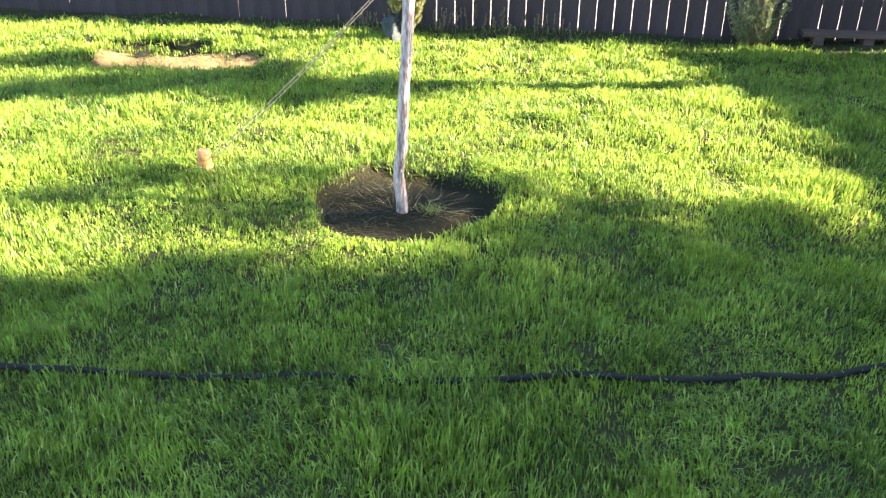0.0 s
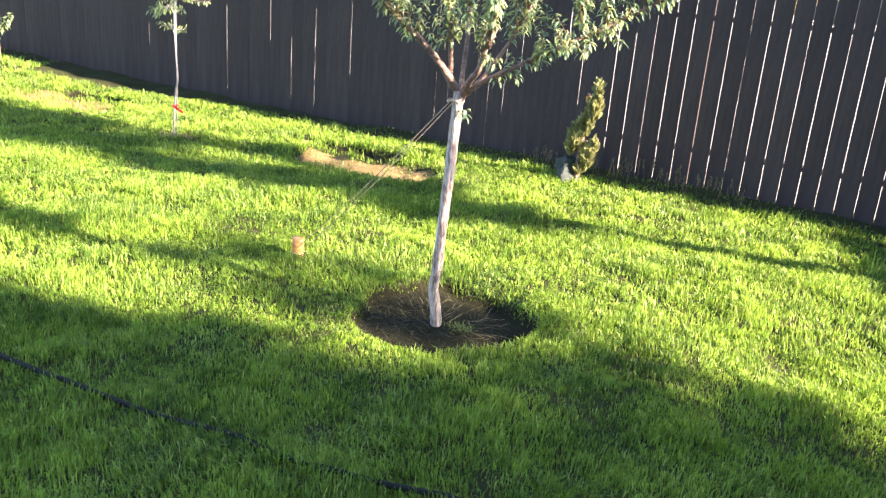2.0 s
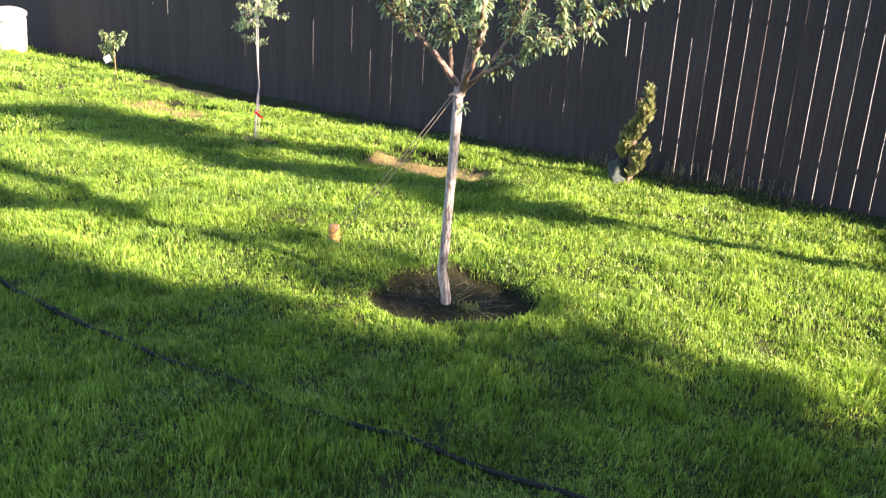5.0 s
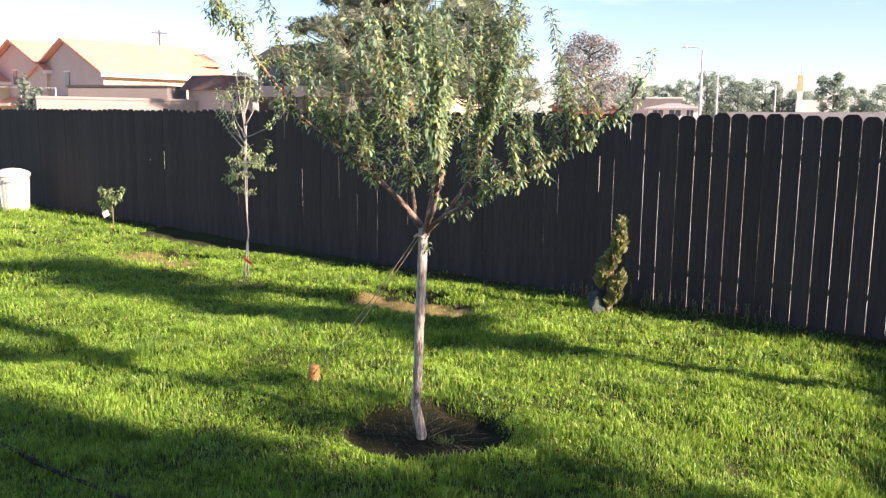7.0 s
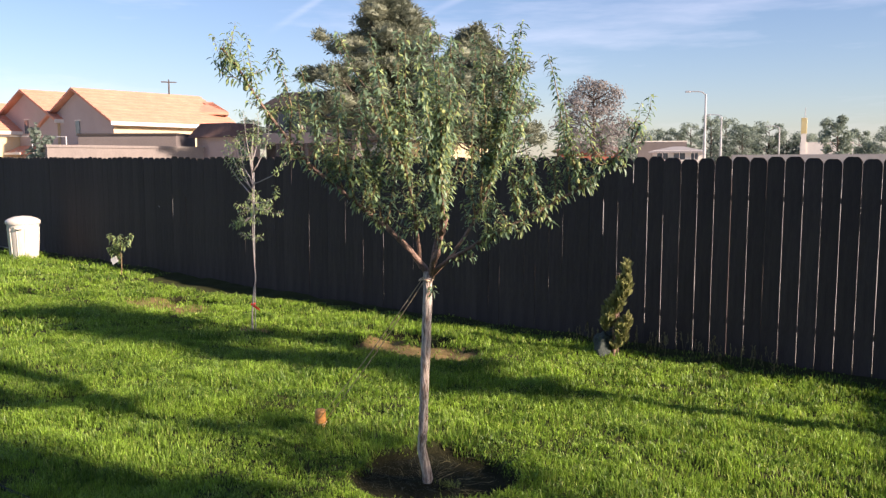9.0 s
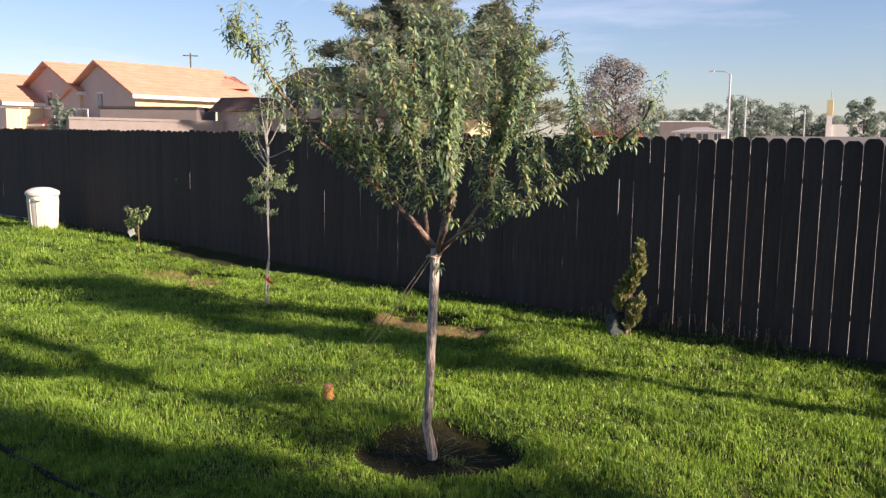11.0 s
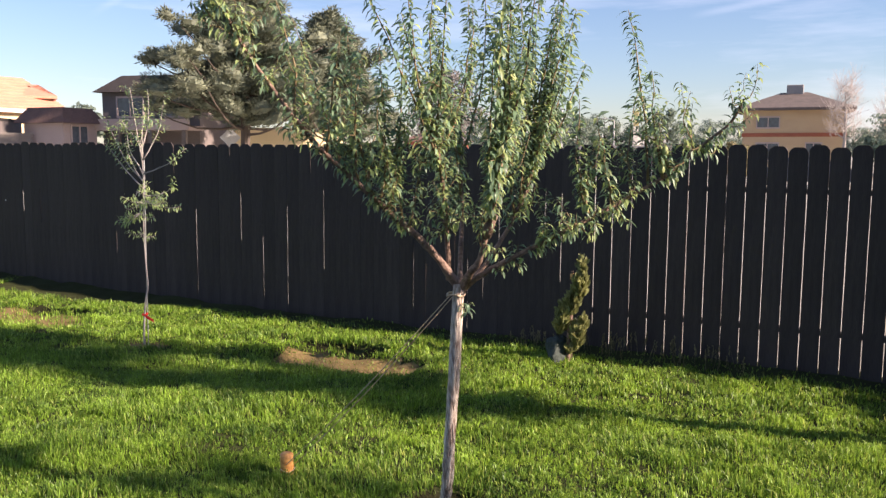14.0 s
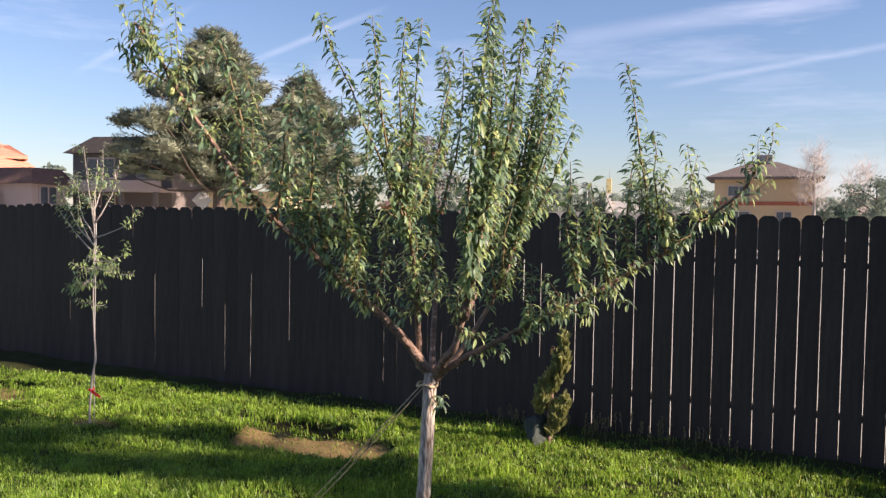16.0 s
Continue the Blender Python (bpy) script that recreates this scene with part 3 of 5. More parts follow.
# ---- fruit tree in the basin ----
def leafy(geo, light, path, r, spacing, size, start=0.0, spread=1.0, pale=0.25, hang=1.0):
    """Leaves set round a shoot, one after the other, each arching out and over and hanging at its tip."""
    total = sum((path[i + 1] - path[i]).length for i in range(len(path) - 1))
    d, turn = start * total, r.uniform(0, 6.28)
    seg, run = 0, 0.0
    while d < total:
        while seg < len(path) - 2 and run + (path[seg + 1] - path[seg]).length < d:
            run += (path[seg + 1] - path[seg]).length
            seg += 1
        along = (path[seg + 1] - path[seg])
        p = path[seg] + along.normalized() * min(max(d - run, 0), along.length)
        along.normalize()
        side = along.cross(Vector((math.cos(turn), math.sin(turn), 0.3))).normalized()
        out = side * spread * 1.3 + along * r.uniform(0.1, 0.9) + Vector((r.uniform(-0.25, 0.25), r.uniform(-0.25, 0.25), r.uniform(-0.15, 0.35)))
        ln = size * r.uniform(0.6, 1.15)
        pull = Vector((r.uniform(-0.35, 0.35), r.uniform(-0.35, 0.35), r.uniform(0.6, 1.2)))
        (light if r.random() < pale else geo).leaf(p + side * 0.004, out, Vector((r.uniform(-0.5, 0.5), r.uniform(-0.5, 0.5), r.uniform(0.5, 1))), ln, ln * r.uniform(0.24, 0.37), hang * r.uniform(0.6, 2.5), r.uniform(0.2, 0.9), pull.normalized())
        turn += 2.4 + r.uniform(-0.5, 0.5)
        d += spacing * r.uniform(0.6, 1.4)


def shoot_path(a, b, r, bow=0.05, n=7):
    a, b = Vector(a), Vector(b)
    off = Vector((r.uniform(-bow, bow), r.uniform(-bow, bow), 0)) - Vector((0, 0, 0.03))
    pts = []
    for i in range(n + 1):
        t = i / n
        pts.append(a.lerp(b, t) + off * math.sin(math.pi * t) + Vector((r.uniform(-1, 1), r.uniform(-1, 1), 0)) * 0.006)
    return pts


def fruit_tree():
    r = random.Random(12)
    ox, oy = TREE
    oz = gz(ox, oy)
    tree = thing("peach_tree", (ox, oy, oz), "young vase-shaped peach tree with whitewashed trunk and green fruit", "tree")
    L = lambda p: Vector((p[0] - ox, p[1] - oy, p[2] - oz))
    trunk = smooth_path([(-0.01, 0.012, -0.06), (-0.012, 0.008, 0.04), (-0.02, -0.016, 0.15), (-0.02, -0.026, 0.21), (-0.004, -0.04, 0.32), (0.006, -0.047, 0.5), (0.026, -0.06, 0.75), (0.044, -0.075, 1.02), (0.048, -0.076, 1.09)], 5)
    n = len(trunk)
    part("trunk", Geo().tube(trunk, [0.027 - 0.004 * min(1, i / n * 4) + (0.006 if i < 3 else 0) for i in range(n)], 14, 0.22), WHITEWASH, tree, "whitewashed trunk with flaking bark", True)
    fork = (-0.115, 3.325, 1.03)
    limbs = {}
    limbs["left"] = ([fork, (-0.185, 3.24, 1.17), (-0.26, 3.18, 1.265), (-0.32, 3.137, 1.325), (-0.4, 3.0, 1.45), (-0.478, 2.85, 1.58), (-0.58, 2.78, 1.735), (-0.671, 2.718, 1.893), (-0.7, 2.65, 2.0), (-0.72, 2.58, 2.07)], 0.026, 0.004)
    limbs["inner"] = ([fork, (-0.055, 3.25, 1.11), (-0.01, 3.21, 1.16), (0.03, 3.18, 1.29), (0.1, 3.05, 1.45), (0.14, 2.95, 1.6)], 0.025, 0.008)
    limbs["right"] = ([fork, (-0.02, 3.28, 1.1), (0.1, 3.27, 1.17), (0.34, 3.28, 1.3), (0.52, 3.36, 1.405), (0.64, 3.38, 1.48), (0.73, 3.39, 1.565), (0.84, 3.385, 1.655), (0.885, 3.372, 1.74)], 0.018, 0.004)
    limbs["back"] = ([fork, (-0.14, 3.4, 1.12), (-0.17, 3.52, 1.3), (-0.2, 3.6, 1.5), (-0.22, 3.64, 1.66)], 0.018, 0.006)
    limbs["middle"] = ([(-0.16, 3.31, 1.07), (-0.15, 3.27, 1.2), (-0.145, 3.2, 1.42), (-0.16, 3.17, 1.58)], 0.014, 0.007)
    limbs["rear"] = ([fork, (-0.03, 3.38, 1.13), (0.08, 3.47, 1.35), (0.14, 3.52, 1.58)], 0.018, 0.006)
    paths = {}
    for key, (pts, r0, r1) in limbs.items():
        path = smooth_path([L(p) for p in pts], 5)
        m = len(path)
        part("branch", Geo().tube(path, [0.8 * r0 + (r1 - 0.8 * r0) * (i / (m - 1)) ** 0.5 for i in range(m)], 8, 0.4), BARK, tree, "reddish brown limb", True)
        paths[key] = path
    # the stub where the inner limb was once cut
    part("branch_stub", Geo().tube([L((0.02, 3.185, 1.255)), L((0.045, 3.17, 1.31)), L((0.055, 3.165, 1.335))], [0.018, 0.017, 0.016], 9, 0.3), BARK, tree, "pale cut branch stub", True)
    # long upright shoots: the limb they rise from, where along it, and their tips
    shoots = [("left", 0.8, (-0.732, 2.552, 2.12)), ("left", 0.78, (-0.656, 2.664, 2.14)), ("left", 0.64, (-0.6, 2.784, 2.085)), ("left", 0.5, (-0.683, 3.07, 2.04))]
    shoots += [("left", 0.42, (-0.43, 3.0, 2.03)), ("left", 0.38, (-0.38, 3.15, 1.95)), ("left", 0.45, (-0.36, 2.95, 1.9)), ("left", 0.3, (-0.3, 3.2, 2.02)), ("left", 0.34, (-0.33, 3.05, 1.84)), ("left", 0.4, (-0.45, 3.1, 1.86))]
    shoots += [("middle", 0.85, (-0.344, 2.9, 2.15)), ("middle", 0.95, (-0.184, 2.925, 2.137)), ("middle", 0.9, (-0.15, 3.1, 2.17)), ("middle", 0.98, (-0.076, 3.04, 2.15)), ("middle", 0.9, (-0.06, 3.3, 2.08)), ("middle", 0.7, (-0.24, 3.02, 2.03))]
    shoots += [("inner", 0.62, (0.228, 2.637, 2.066)), ("inner", 0.85, (0.2, 2.76, 2.14)), ("inner", 0.95, (0.28, 2.8, 2.08)), ("inner", 0.9, (0.17, 2.9, 2.1)), ("inner", 0.7, (0.17, 2.75, 1.92)), ("inner", 0.6, (0.24, 2.95, 1.9)), ("inner", 0.8, (0.13, 2.85, 1.98))]
    shoots += [("right", 0.55, (0.497, 3.291, 2.046)), ("right", 0.6, (0.585, 3.27, 1.835)), ("right", 0.75, (0.681, 3.246, 1.795)), ("right", 0.97, (0.887, 3.368, 1.83)), ("right", 0.42, (0.335, 3.3, 1.745)), ("right", 0.46, (0.4, 3.25, 1.68)), ("right", 0.64, (0.6, 3.3, 1.72))]
    shoots += [("back", 0.6, (-0.3, 3.5, 2.1)), ("back", 0.98, (-0.2, 3.7, 2.2)), ("back", 0.8, (-0.1, 3.6, 2.17)), ("back", 0.7, (-0.32, 3.6, 2.0))]
    shoots += [("rear", 0.85, (0.126, 3.58, 2.247)), ("rear", 0.98, (0.227, 3.62, 2.253)), ("rear", 0.7, (0.06, 3.5, 2.16)), ("rear", 0.9, (0.2, 3.52, 2.05)), ("rear", 0.75, (0.0, 3.55, 2.2)), ("rear", 0.8, (0.17, 3.68, 2.14)), ("rear", 0.6, (0.1, 3.4, 1.95)), ("rear", 0.9, (0.25, 3.6, 2.02)), ("rear", 0.8, (0.26, 3.45, 1.86)), ("rear", 0.95, (0.23, 3.72, 1.97)), ("rear", 0.9, (0.3, 3.62, 1.9)), ("rear", 0.85, (0.28, 3.55, 2.1)), ("rear", 0.7, (0.2, 3.6, 2.2))]
    # shorter shoots low on the two outer limbs fill the lower part of the vase
    for key, n_low, lo, hi, inward in (("left", 7, 0.26, 0.6, 0.09), ("right", 3, 0.3, 0.5, -0.05), ("middle", 4, 0.4, 0.9, 0.06), ("inner", 4, 0.5, 0.9, 0.05)):
        for i in range(n_low):
            f = lo + (hi - lo) * i / (n_low - 1)
            b = paths[key][int(f * (len(paths[key]) - 1))] + Vector((ox, oy, oz))
            shoots.append((key, f, (b.x + inward * r.uniform(-0.3, 1.2), b.y + r.uniform(-0.1, 0.1), b.z + r.uniform(0.18, 0.4))))
    leaves, light, twigs = Geo(), Geo(), Geo()
    ways = []
    for key, t, tip in shoots:
        base = paths[key][int(t * (len(paths[key]) - 1))]
        ways.append((shoot_path(base, L(tip), r, 0.03), 0.1))
        # short side spurs low on each shoot
        for k in (2, 3):
            mid = ways[-1 if k == 2 else -2][0][k]
            ways.append((shoot_path(mid, mid + Vector((r.uniform(-0.09, 0.09), r.uniform(-0.09, 0.09), r.uniform(0.05, 0.16))), r, 0.02, 4), 0.0))
    for key in paths:
        for _ in range({"left": 24, "right": 16, "rear": 10, "back": 8}.get(key, 10)):
            f = r.uniform({"left": 0.26, "right": 0.22}.get(key, 0.5), 0.97)
            p, f = paths[key][int(f * (len(paths[key]) - 1))], min(1.0, 0.3 + 1.2 * f)
            ways.append((shoot_path(p, p + Vector((r.uniform(-0.1, 0.1), r.uniform(-0.1, 0.1), r.uniform(-0.03, 0.15))) * f, r, 0.02, 4), 0.0))
        if key == "right":
            # a bushy cluster of leafy spurs hides the middle of the limb
            for _ in range(14):
                p = paths[key][int(r.uniform(0.3, 0.52) * (len(paths[key]) - 1))]
                ways.append((shoot_path(p, p + Vector((r.uniform(-0.09, 0.09), r.uniform(-0.1, 0.05), r.uniform(-0.05, 0.14))), r, 0.02, 4), 0.0))
        if key == "left":
            for _ in range(8):
                p = paths[key][int(r.uniform(0.72, 0.99) * (len(paths[key]) - 1))]
                ways.append((shoot_path(p, p + Vector((r.uniform(-0.07, 0.07), r.uniform(-0.06, 0.06), r.uniform(0.0, 0.11))), r, 0.02, 4), 0.0))
        leafy(leaves, light, paths[key], r, 0.007, 0.042, 0.26 if key in ("left", "right") else 0.45, pale=0.4)
    # a tuft just under the fork
    tuft = L((-0.1, 3.29, 0.98))
    ways.append((shoot_path(tuft, tuft + Vector((0.05, -0.06, 0.02)), r, 0.01, 4), 0.0))
    for path, start in ways:
        m = len(path)
        long = (path[-1] - path[0]).length > 0.3
        if long:
            part("shoot", Geo().tube(path, [0.0055 * (1 - 0.8 * i / (m - 1)) for i in range(m)], 6, 0.2), TWIG, tree, "", True)
        else:
            twigs.tube(path, [0.0028 * (1 - 0.8 * i / (m - 1)) for i in range(m)], 5, 0.2)
        leafy(leaves, light, path, r, 0.0042 if long else 0.0068, 0.045 if long else 0.037, start, pale=0.24 if long else 0.5)
    part("twig_growth", twigs, TWIG, tree, "thin green-brown side twigs", True, "stuff")
    part("leaves", leaves, LEAF, tree, "narrow drooping green leaves", True, "stuff")
    part("young_leaves", light, LEAF_LIGHT, tree, "paler yellow-green leaves", True, "stuff")
    fruit = Geo()
    fruit.lathe([(0.0005, -0.017), (0.007, -0.015), (0.011, -0.009), (0.012, 0.001), (0.0098, 0.010), (0.006, 0.016), (0.0005, 0.0175)], 10)
    fm = fruit.mesh("fruit", FRUIT, True)
    for i in range(34):
        path, _ = r.choice([w for w in ways if len(w[0]) > 5])
        p = path[r.randint(1, 5)]
        ob = new("fruit", fm)
        ob.parent = tree
        ob.matrix_basis = pose(p.x + r.uniform(-0.02, 0.02), p.y + r.uniform(-0.02, 0.02), p.z - 0.025, r.uniform(-15, 15), r.uniform(-15, 15), r.uniform(0, 360))
    return tree


tree = fruit_tree()


# ---- rope from the fork to the ground, in two strands ----
rope = thing("guy_rope", (-0.14, 3.3, 1.015), "two strands of tan rope tying the tree to the ground", "rope")
END = Vector((-1.122 + 0.14, 3.77 - 3.3, gz(-1.12, 3.77) - 1.015 + 0.05))
for k in (-1, 1):
    a, b = Vector((0.006 * k, 0.006 * k, 0.0)), END + Vector((0.016 * k, 0.022 * k, 0))
    pts = [a.lerp(b, i / 14) - Vector((0, 0, 0.02 * math.sin(math.pi * i / 14))) for i in range(15)]
    part("strand", Geo().tube(pts, [0.0023] * 15, 6, 0.2), ROPE, rope, "", True)
loop = [Vector((0.01 + 0.034 * math.cos(a), 0.012 + 0.034 * math.sin(a), 0.004 * math.sin(3 * a))) for a in np.linspace(0, 6.283, 15)]
part("loop", Geo().tube(loop, [0.0045] * 15, 6, 0.2), ROPE, rope, "rope loop round the trunk", True)

# ---- hose lying in the grass ----
hose = thing("garden_hose", (0, 0, 0), "black rubber garden hose lying in the grass", "hose")
hx = np.linspace(-3.2, 2.4, 70)
pts = [(float(x), float(hose_y(x)), gz(x, hose_y(x)) + 0.016 + 0.003 * math.sin(x * 3)) for x in hx]
part("tube", Geo().tube(pts, [0.0105] * len(pts), 10), HOSE, hose, "", True)
q = Vector(pts[20])
part("coupling", Geo().tube([q, Vector(pts[20]).lerp(Vector(pts[21]), 0.6)], [0.0145, 0.0145], 10), HOSE, hose, "black hose coupling", True)

# ---- orange stake ----
sx, sy = -1.115, 3.76
stake = thing("marker_stake", (sx, sy, gz(sx, sy) + 0.03), "short orange plastic stake standing in the grass", "stake")
stake.scale = (1.4, 1.4, 1.2)
post = part("post", Geo().tube([(0.004, 0, -0.09), (0, 0, 0.0), (-0.003, 0.002, 0.055), (-0.004, 0.002, 0.074), (-0.004, 0.002, 0.08)], [0.021, 0.023, 0.024, 0.022, 0.014], 12, 0.2), ORANGE, stake, "", True)
part("rope_eye", Geo().tube([(0.024 * math.cos(a), 0.024 * math.sin(a), 0.012 + 0.004 * math.sin(2 * a)) for a in np.linspace(0, 6.283, 13)], [0.0025] * 13, 5), ROPE, post, "tan rope wound round the stake", True)


# ---- young staked tree ----
def young_tree():
    r = random.Random(5)
    x, y = -3.9, 6.33
    z = gz(x, y)
    t = thing("young_tree", (x, y, z), "thin young staked tree with sparse leaf clusters and a red ribbon", "tree")
    trunk = smooth_path([(0, 0, -0.05), (0.002, 0, 0.15), (0.03, 0, 0.4), (0.055, 0, 0.52), (0.045, 0, 0.7), (0.035, 0, 1.0), (0.045, 0, 1.3), (0.05, 0, 1.6), (0.06, 0, 1.85), (0.08, 0, 2.1)], 5)
    n = len(trunk)
    part("trunk", Geo().tube(trunk, [0.0105 - 0.008 * i / n for i in range(n)], 8, 0.3), BAREWOOD, t, "pale grey slender trunk", True)
    part("stake", Geo().tube([(0.02, 0.025, -0.1), (0.03, 0.025, 0.8), (0.045, 0.025, 1.6)], [0.0045] * 3, 6), STEEL, t, "thin metal support stake")
    leaves, light, twigs = Geo(), Geo(), Geo()
    # side limbs: height on the trunk, tip, where along them the leaves begin
    ends = [(1.5, (0.5, -0.02, 1.7), 0.55), (1.33, (0.33, 0.02, 1.37), 0.93), (1.4, (-0.3, 0.05, 1.85), 0.35), (1.6, (0.25, 0.04, 2.1), 0.35), (1.55, (-0.02, -0.05, 2.2), 0.3), (1.6, (0.14, -0.08, 1.95), 0.3), (1.5, (-0.2, 0.1, 2.0), 0.35), (1.45, (-0.12, 0.0, 1.75), 0.3), (1.7, (0.05, 0.1, 2.2), 0.3), (1.65, (-0.1, -0.08, 1.95), 0.3), (1.35, (-0.33, 0.0, 1.75), 0.5)]
    for h, tip, begin in ends:
        p = trunk[min(range(n), key=lambda i: abs(trunk[i].z - h))]
        path = shoot_path(p, tip, r, 0.03, 6)
        twigs.tube(path, [0.007 - 0.0009 * i for i in range(7)], 5)
        leafy(leaves, light, path, r, 0.01, 0.045, begin, pale=0.6, hang=0.5)
        for _ in range(3 if begin < 0.5 else 1):
            q = path[r.randint(3, 6)]
            side = shoot_path(q, q + Vector((r.uniform(-0.12, 0.12), r.uniform(-0.12, 0.12), r.uniform(-0.02, 0.13))), r, 0.01, 4)
            leafy(leaves, light, side, r, 0.01, 0.043, pale=0.6, hang=0.5)
    for tip in ((0.33, 0.02, 1.47), (0.36, 0.0, 1.42)):
        leafy(leaves, light, shoot_path((0.32, 0.02, 1.37), tip, r, 0.01, 4), r, 0.008, 0.045, pale=0.6)
    for h, w, k, x in ((1.25, 0.27, 13, 0.05), (1.15, 0.24, 8, 0.0), (1.33, 0.16, 4, -0.02), (0.98, 0.12, 4, 0.0)):
        for _ in range(k):
            a = r.uniform(0, 6.28)
            d = w * r.uniform(0.5, 1.15)
            path = shoot_path((x, 0, h), (x + d * math.cos(a), d * math.sin(a), h + r.uniform(-0.07, 0.09)), r, 0.02, 4)
            twigs.tube(path, [0.003, 0.0025, 0.002, 0.0015, 0.001], 4)
            leafy(leaves, light, path, r, 0.0085, 0.046, 0.3, pale=0.9, hang=0.35)
    part("twig_growth", twigs, BAREWOOD, t, "", True, "stuff")
    part("leaves", leaves, LEAF, t, "", True, "stuff")
    part("young_leaves", light, LEAF_LIGHT, t, "", True, "stuff")
    band = Geo().tube([(0.016 + 0.02 * math.cos(a), 0.02 * math.sin(a), 0.272 + 0.004 * math.sin(a)) for a in np.linspace(0, 6.28, 12)], [0.008] * 12, 5)
    band.add([(0.03, -0.018, 0.275), (0.075, -0.03, 0.262), (0.115, -0.02, 0.235), (0.03, -0.018, 0.25), (0.075, -0.03, 0.232), (0.12, -0.02, 0.212)], [(0, 1, 4, 3), (1, 2, 5, 4)])
    part("ribbon", band, RED, t, "red ribbon tied round the trunk")


young_tree()


def sapling():
    r = random.Random(8)
    x, y = -8.0, 8.22
    t = thing("sapling", (x, y, gz(x, y)), "knee-high sapling with a white nursery tag", "tree")
    trunk = smooth_path([(0, 0, -0.05), (0.01, 0, 0.2), (0.0, 0, 0.4), (-0.02, 0, 0.5)], 4)
    part("trunk", Geo().tube(trunk, [0.01 - 0.0004 * i for i in range(len(trunk))], 6), TWIG, t, "", True)
    leaves, light, twigs = Geo(), Geo(), Geo()
    for h, tip in ((0.4, (0.24, 0.0, 0.62)), (0.35, (-0.3, 0.05, 0.6)), (0.42, (0.05, -0.05, 0.6)), (0.25, (-0.2, 0.0, 0.3)), (0.35, (-0.12, 0.05, 0.45)), (0.3, (-0.24, 0.0, 0.42))):
        path = shoot_path((0, 0, h), tip, r, 0.02, 5)
        twigs.tube(path, [0.005 - 0.0007 * i for i in range(6)], 5)
        leafy(light, light, path, r, 0.008, 0.08, 0.12)
        leafy(leaves, light, path, r, 0.03, 0.08, 0.12)
    part("twig_growth", twigs, TWIG, t, "", True, "stuff")
    part("leaves", light, LEAF_LIGHT, t, "", True, "stuff")
    part("dark_leaves", leaves, LEAF, t, "", True, "stuff")
    part("tag", Geo().box(-0.055, -0.0025, -0.045, 0.055, 0.0025, 0.045, 0.001), TAG, t, "white nursery tag").matrix_basis = pose(-0.1, -0.033, 0.23, 0, -28, 10)


sapling()

# ---- white bin ----
bx, by = -11.1, 8.88
bin_ = thing("rubbish_bin", (bx, by, gz(bx, by)), "round white plastic rubbish bin with a domed lid by the fence", "bin")
part("body", Geo().lathe([(0.001, 0.0), (0.225, 0.0), (0.235, 0.02), (0.275, 0.6), (0.28, 0.64), (0.26, 0.64), (0.25, 0.6), (0.22, 0.03), (0.001, 0.03)], 32), PLASTIC, bin_, "", True)
part("lid", Geo().lathe([(0.298, 0.63), (0.302, 0.665), (0.295, 0.69), (0.25, 0.72), (0.15, 0.755), (0.001, 0.77)], 32), PLASTIC, bin_, "domed white lid", True)
for a in np.linspace(0, 6.283, 13)[:-1]:
    c, s = math.cos(a), math.sin(a)
    part("rib", Geo().tube([(0.238 * c, 0.238 * s, 0.03), (0.273 * c, 0.273 * s, 0.56)], [0.009, 0.009], 6), PLASTIC, bin_)
for a in (2.6, 5.4):
    c, s = math.cos(a), math.sin(a)
    part("handle", Geo().tube([((0.275 + d) * c - w * s, (0.275 + d) * s + w * c, h) for d, w, h in ((0, -0.07, 0.58), (0.035, -0.06, 0.56), (0.04, 0.0, 0.55), (0.035, 0.06, 0.56), (0, 0.07, 0.58))], [0.011] * 5, 6), PLASTIC, bin_, "", True)


bin_.scale = (0.9, 0.9, 0.95)


# ---- small twisted cypress, stone and shrub at the fence ----
def scaly(geo, p, way, r, size):
    for _ in range(3):
        d = (way + Vector((r.uniform(-0.5, 0.5), r.uniform(-0.5, 0.5), r.uniform(-0.1, 0.6)))).normalized()
        s = d.cross(Vector((r.uniform(-1, 1), r.uniform(-1, 1), 0.4))).normalized() * size * 0.22
        q = p + d * size
        geo.add([p - s * 0.4, p + s * 0.4, q * 0.5 + p * 0.5 + s, q, q * 0.5 + p * 0.5 - s], [(0, 1, 2, 3, 4)])


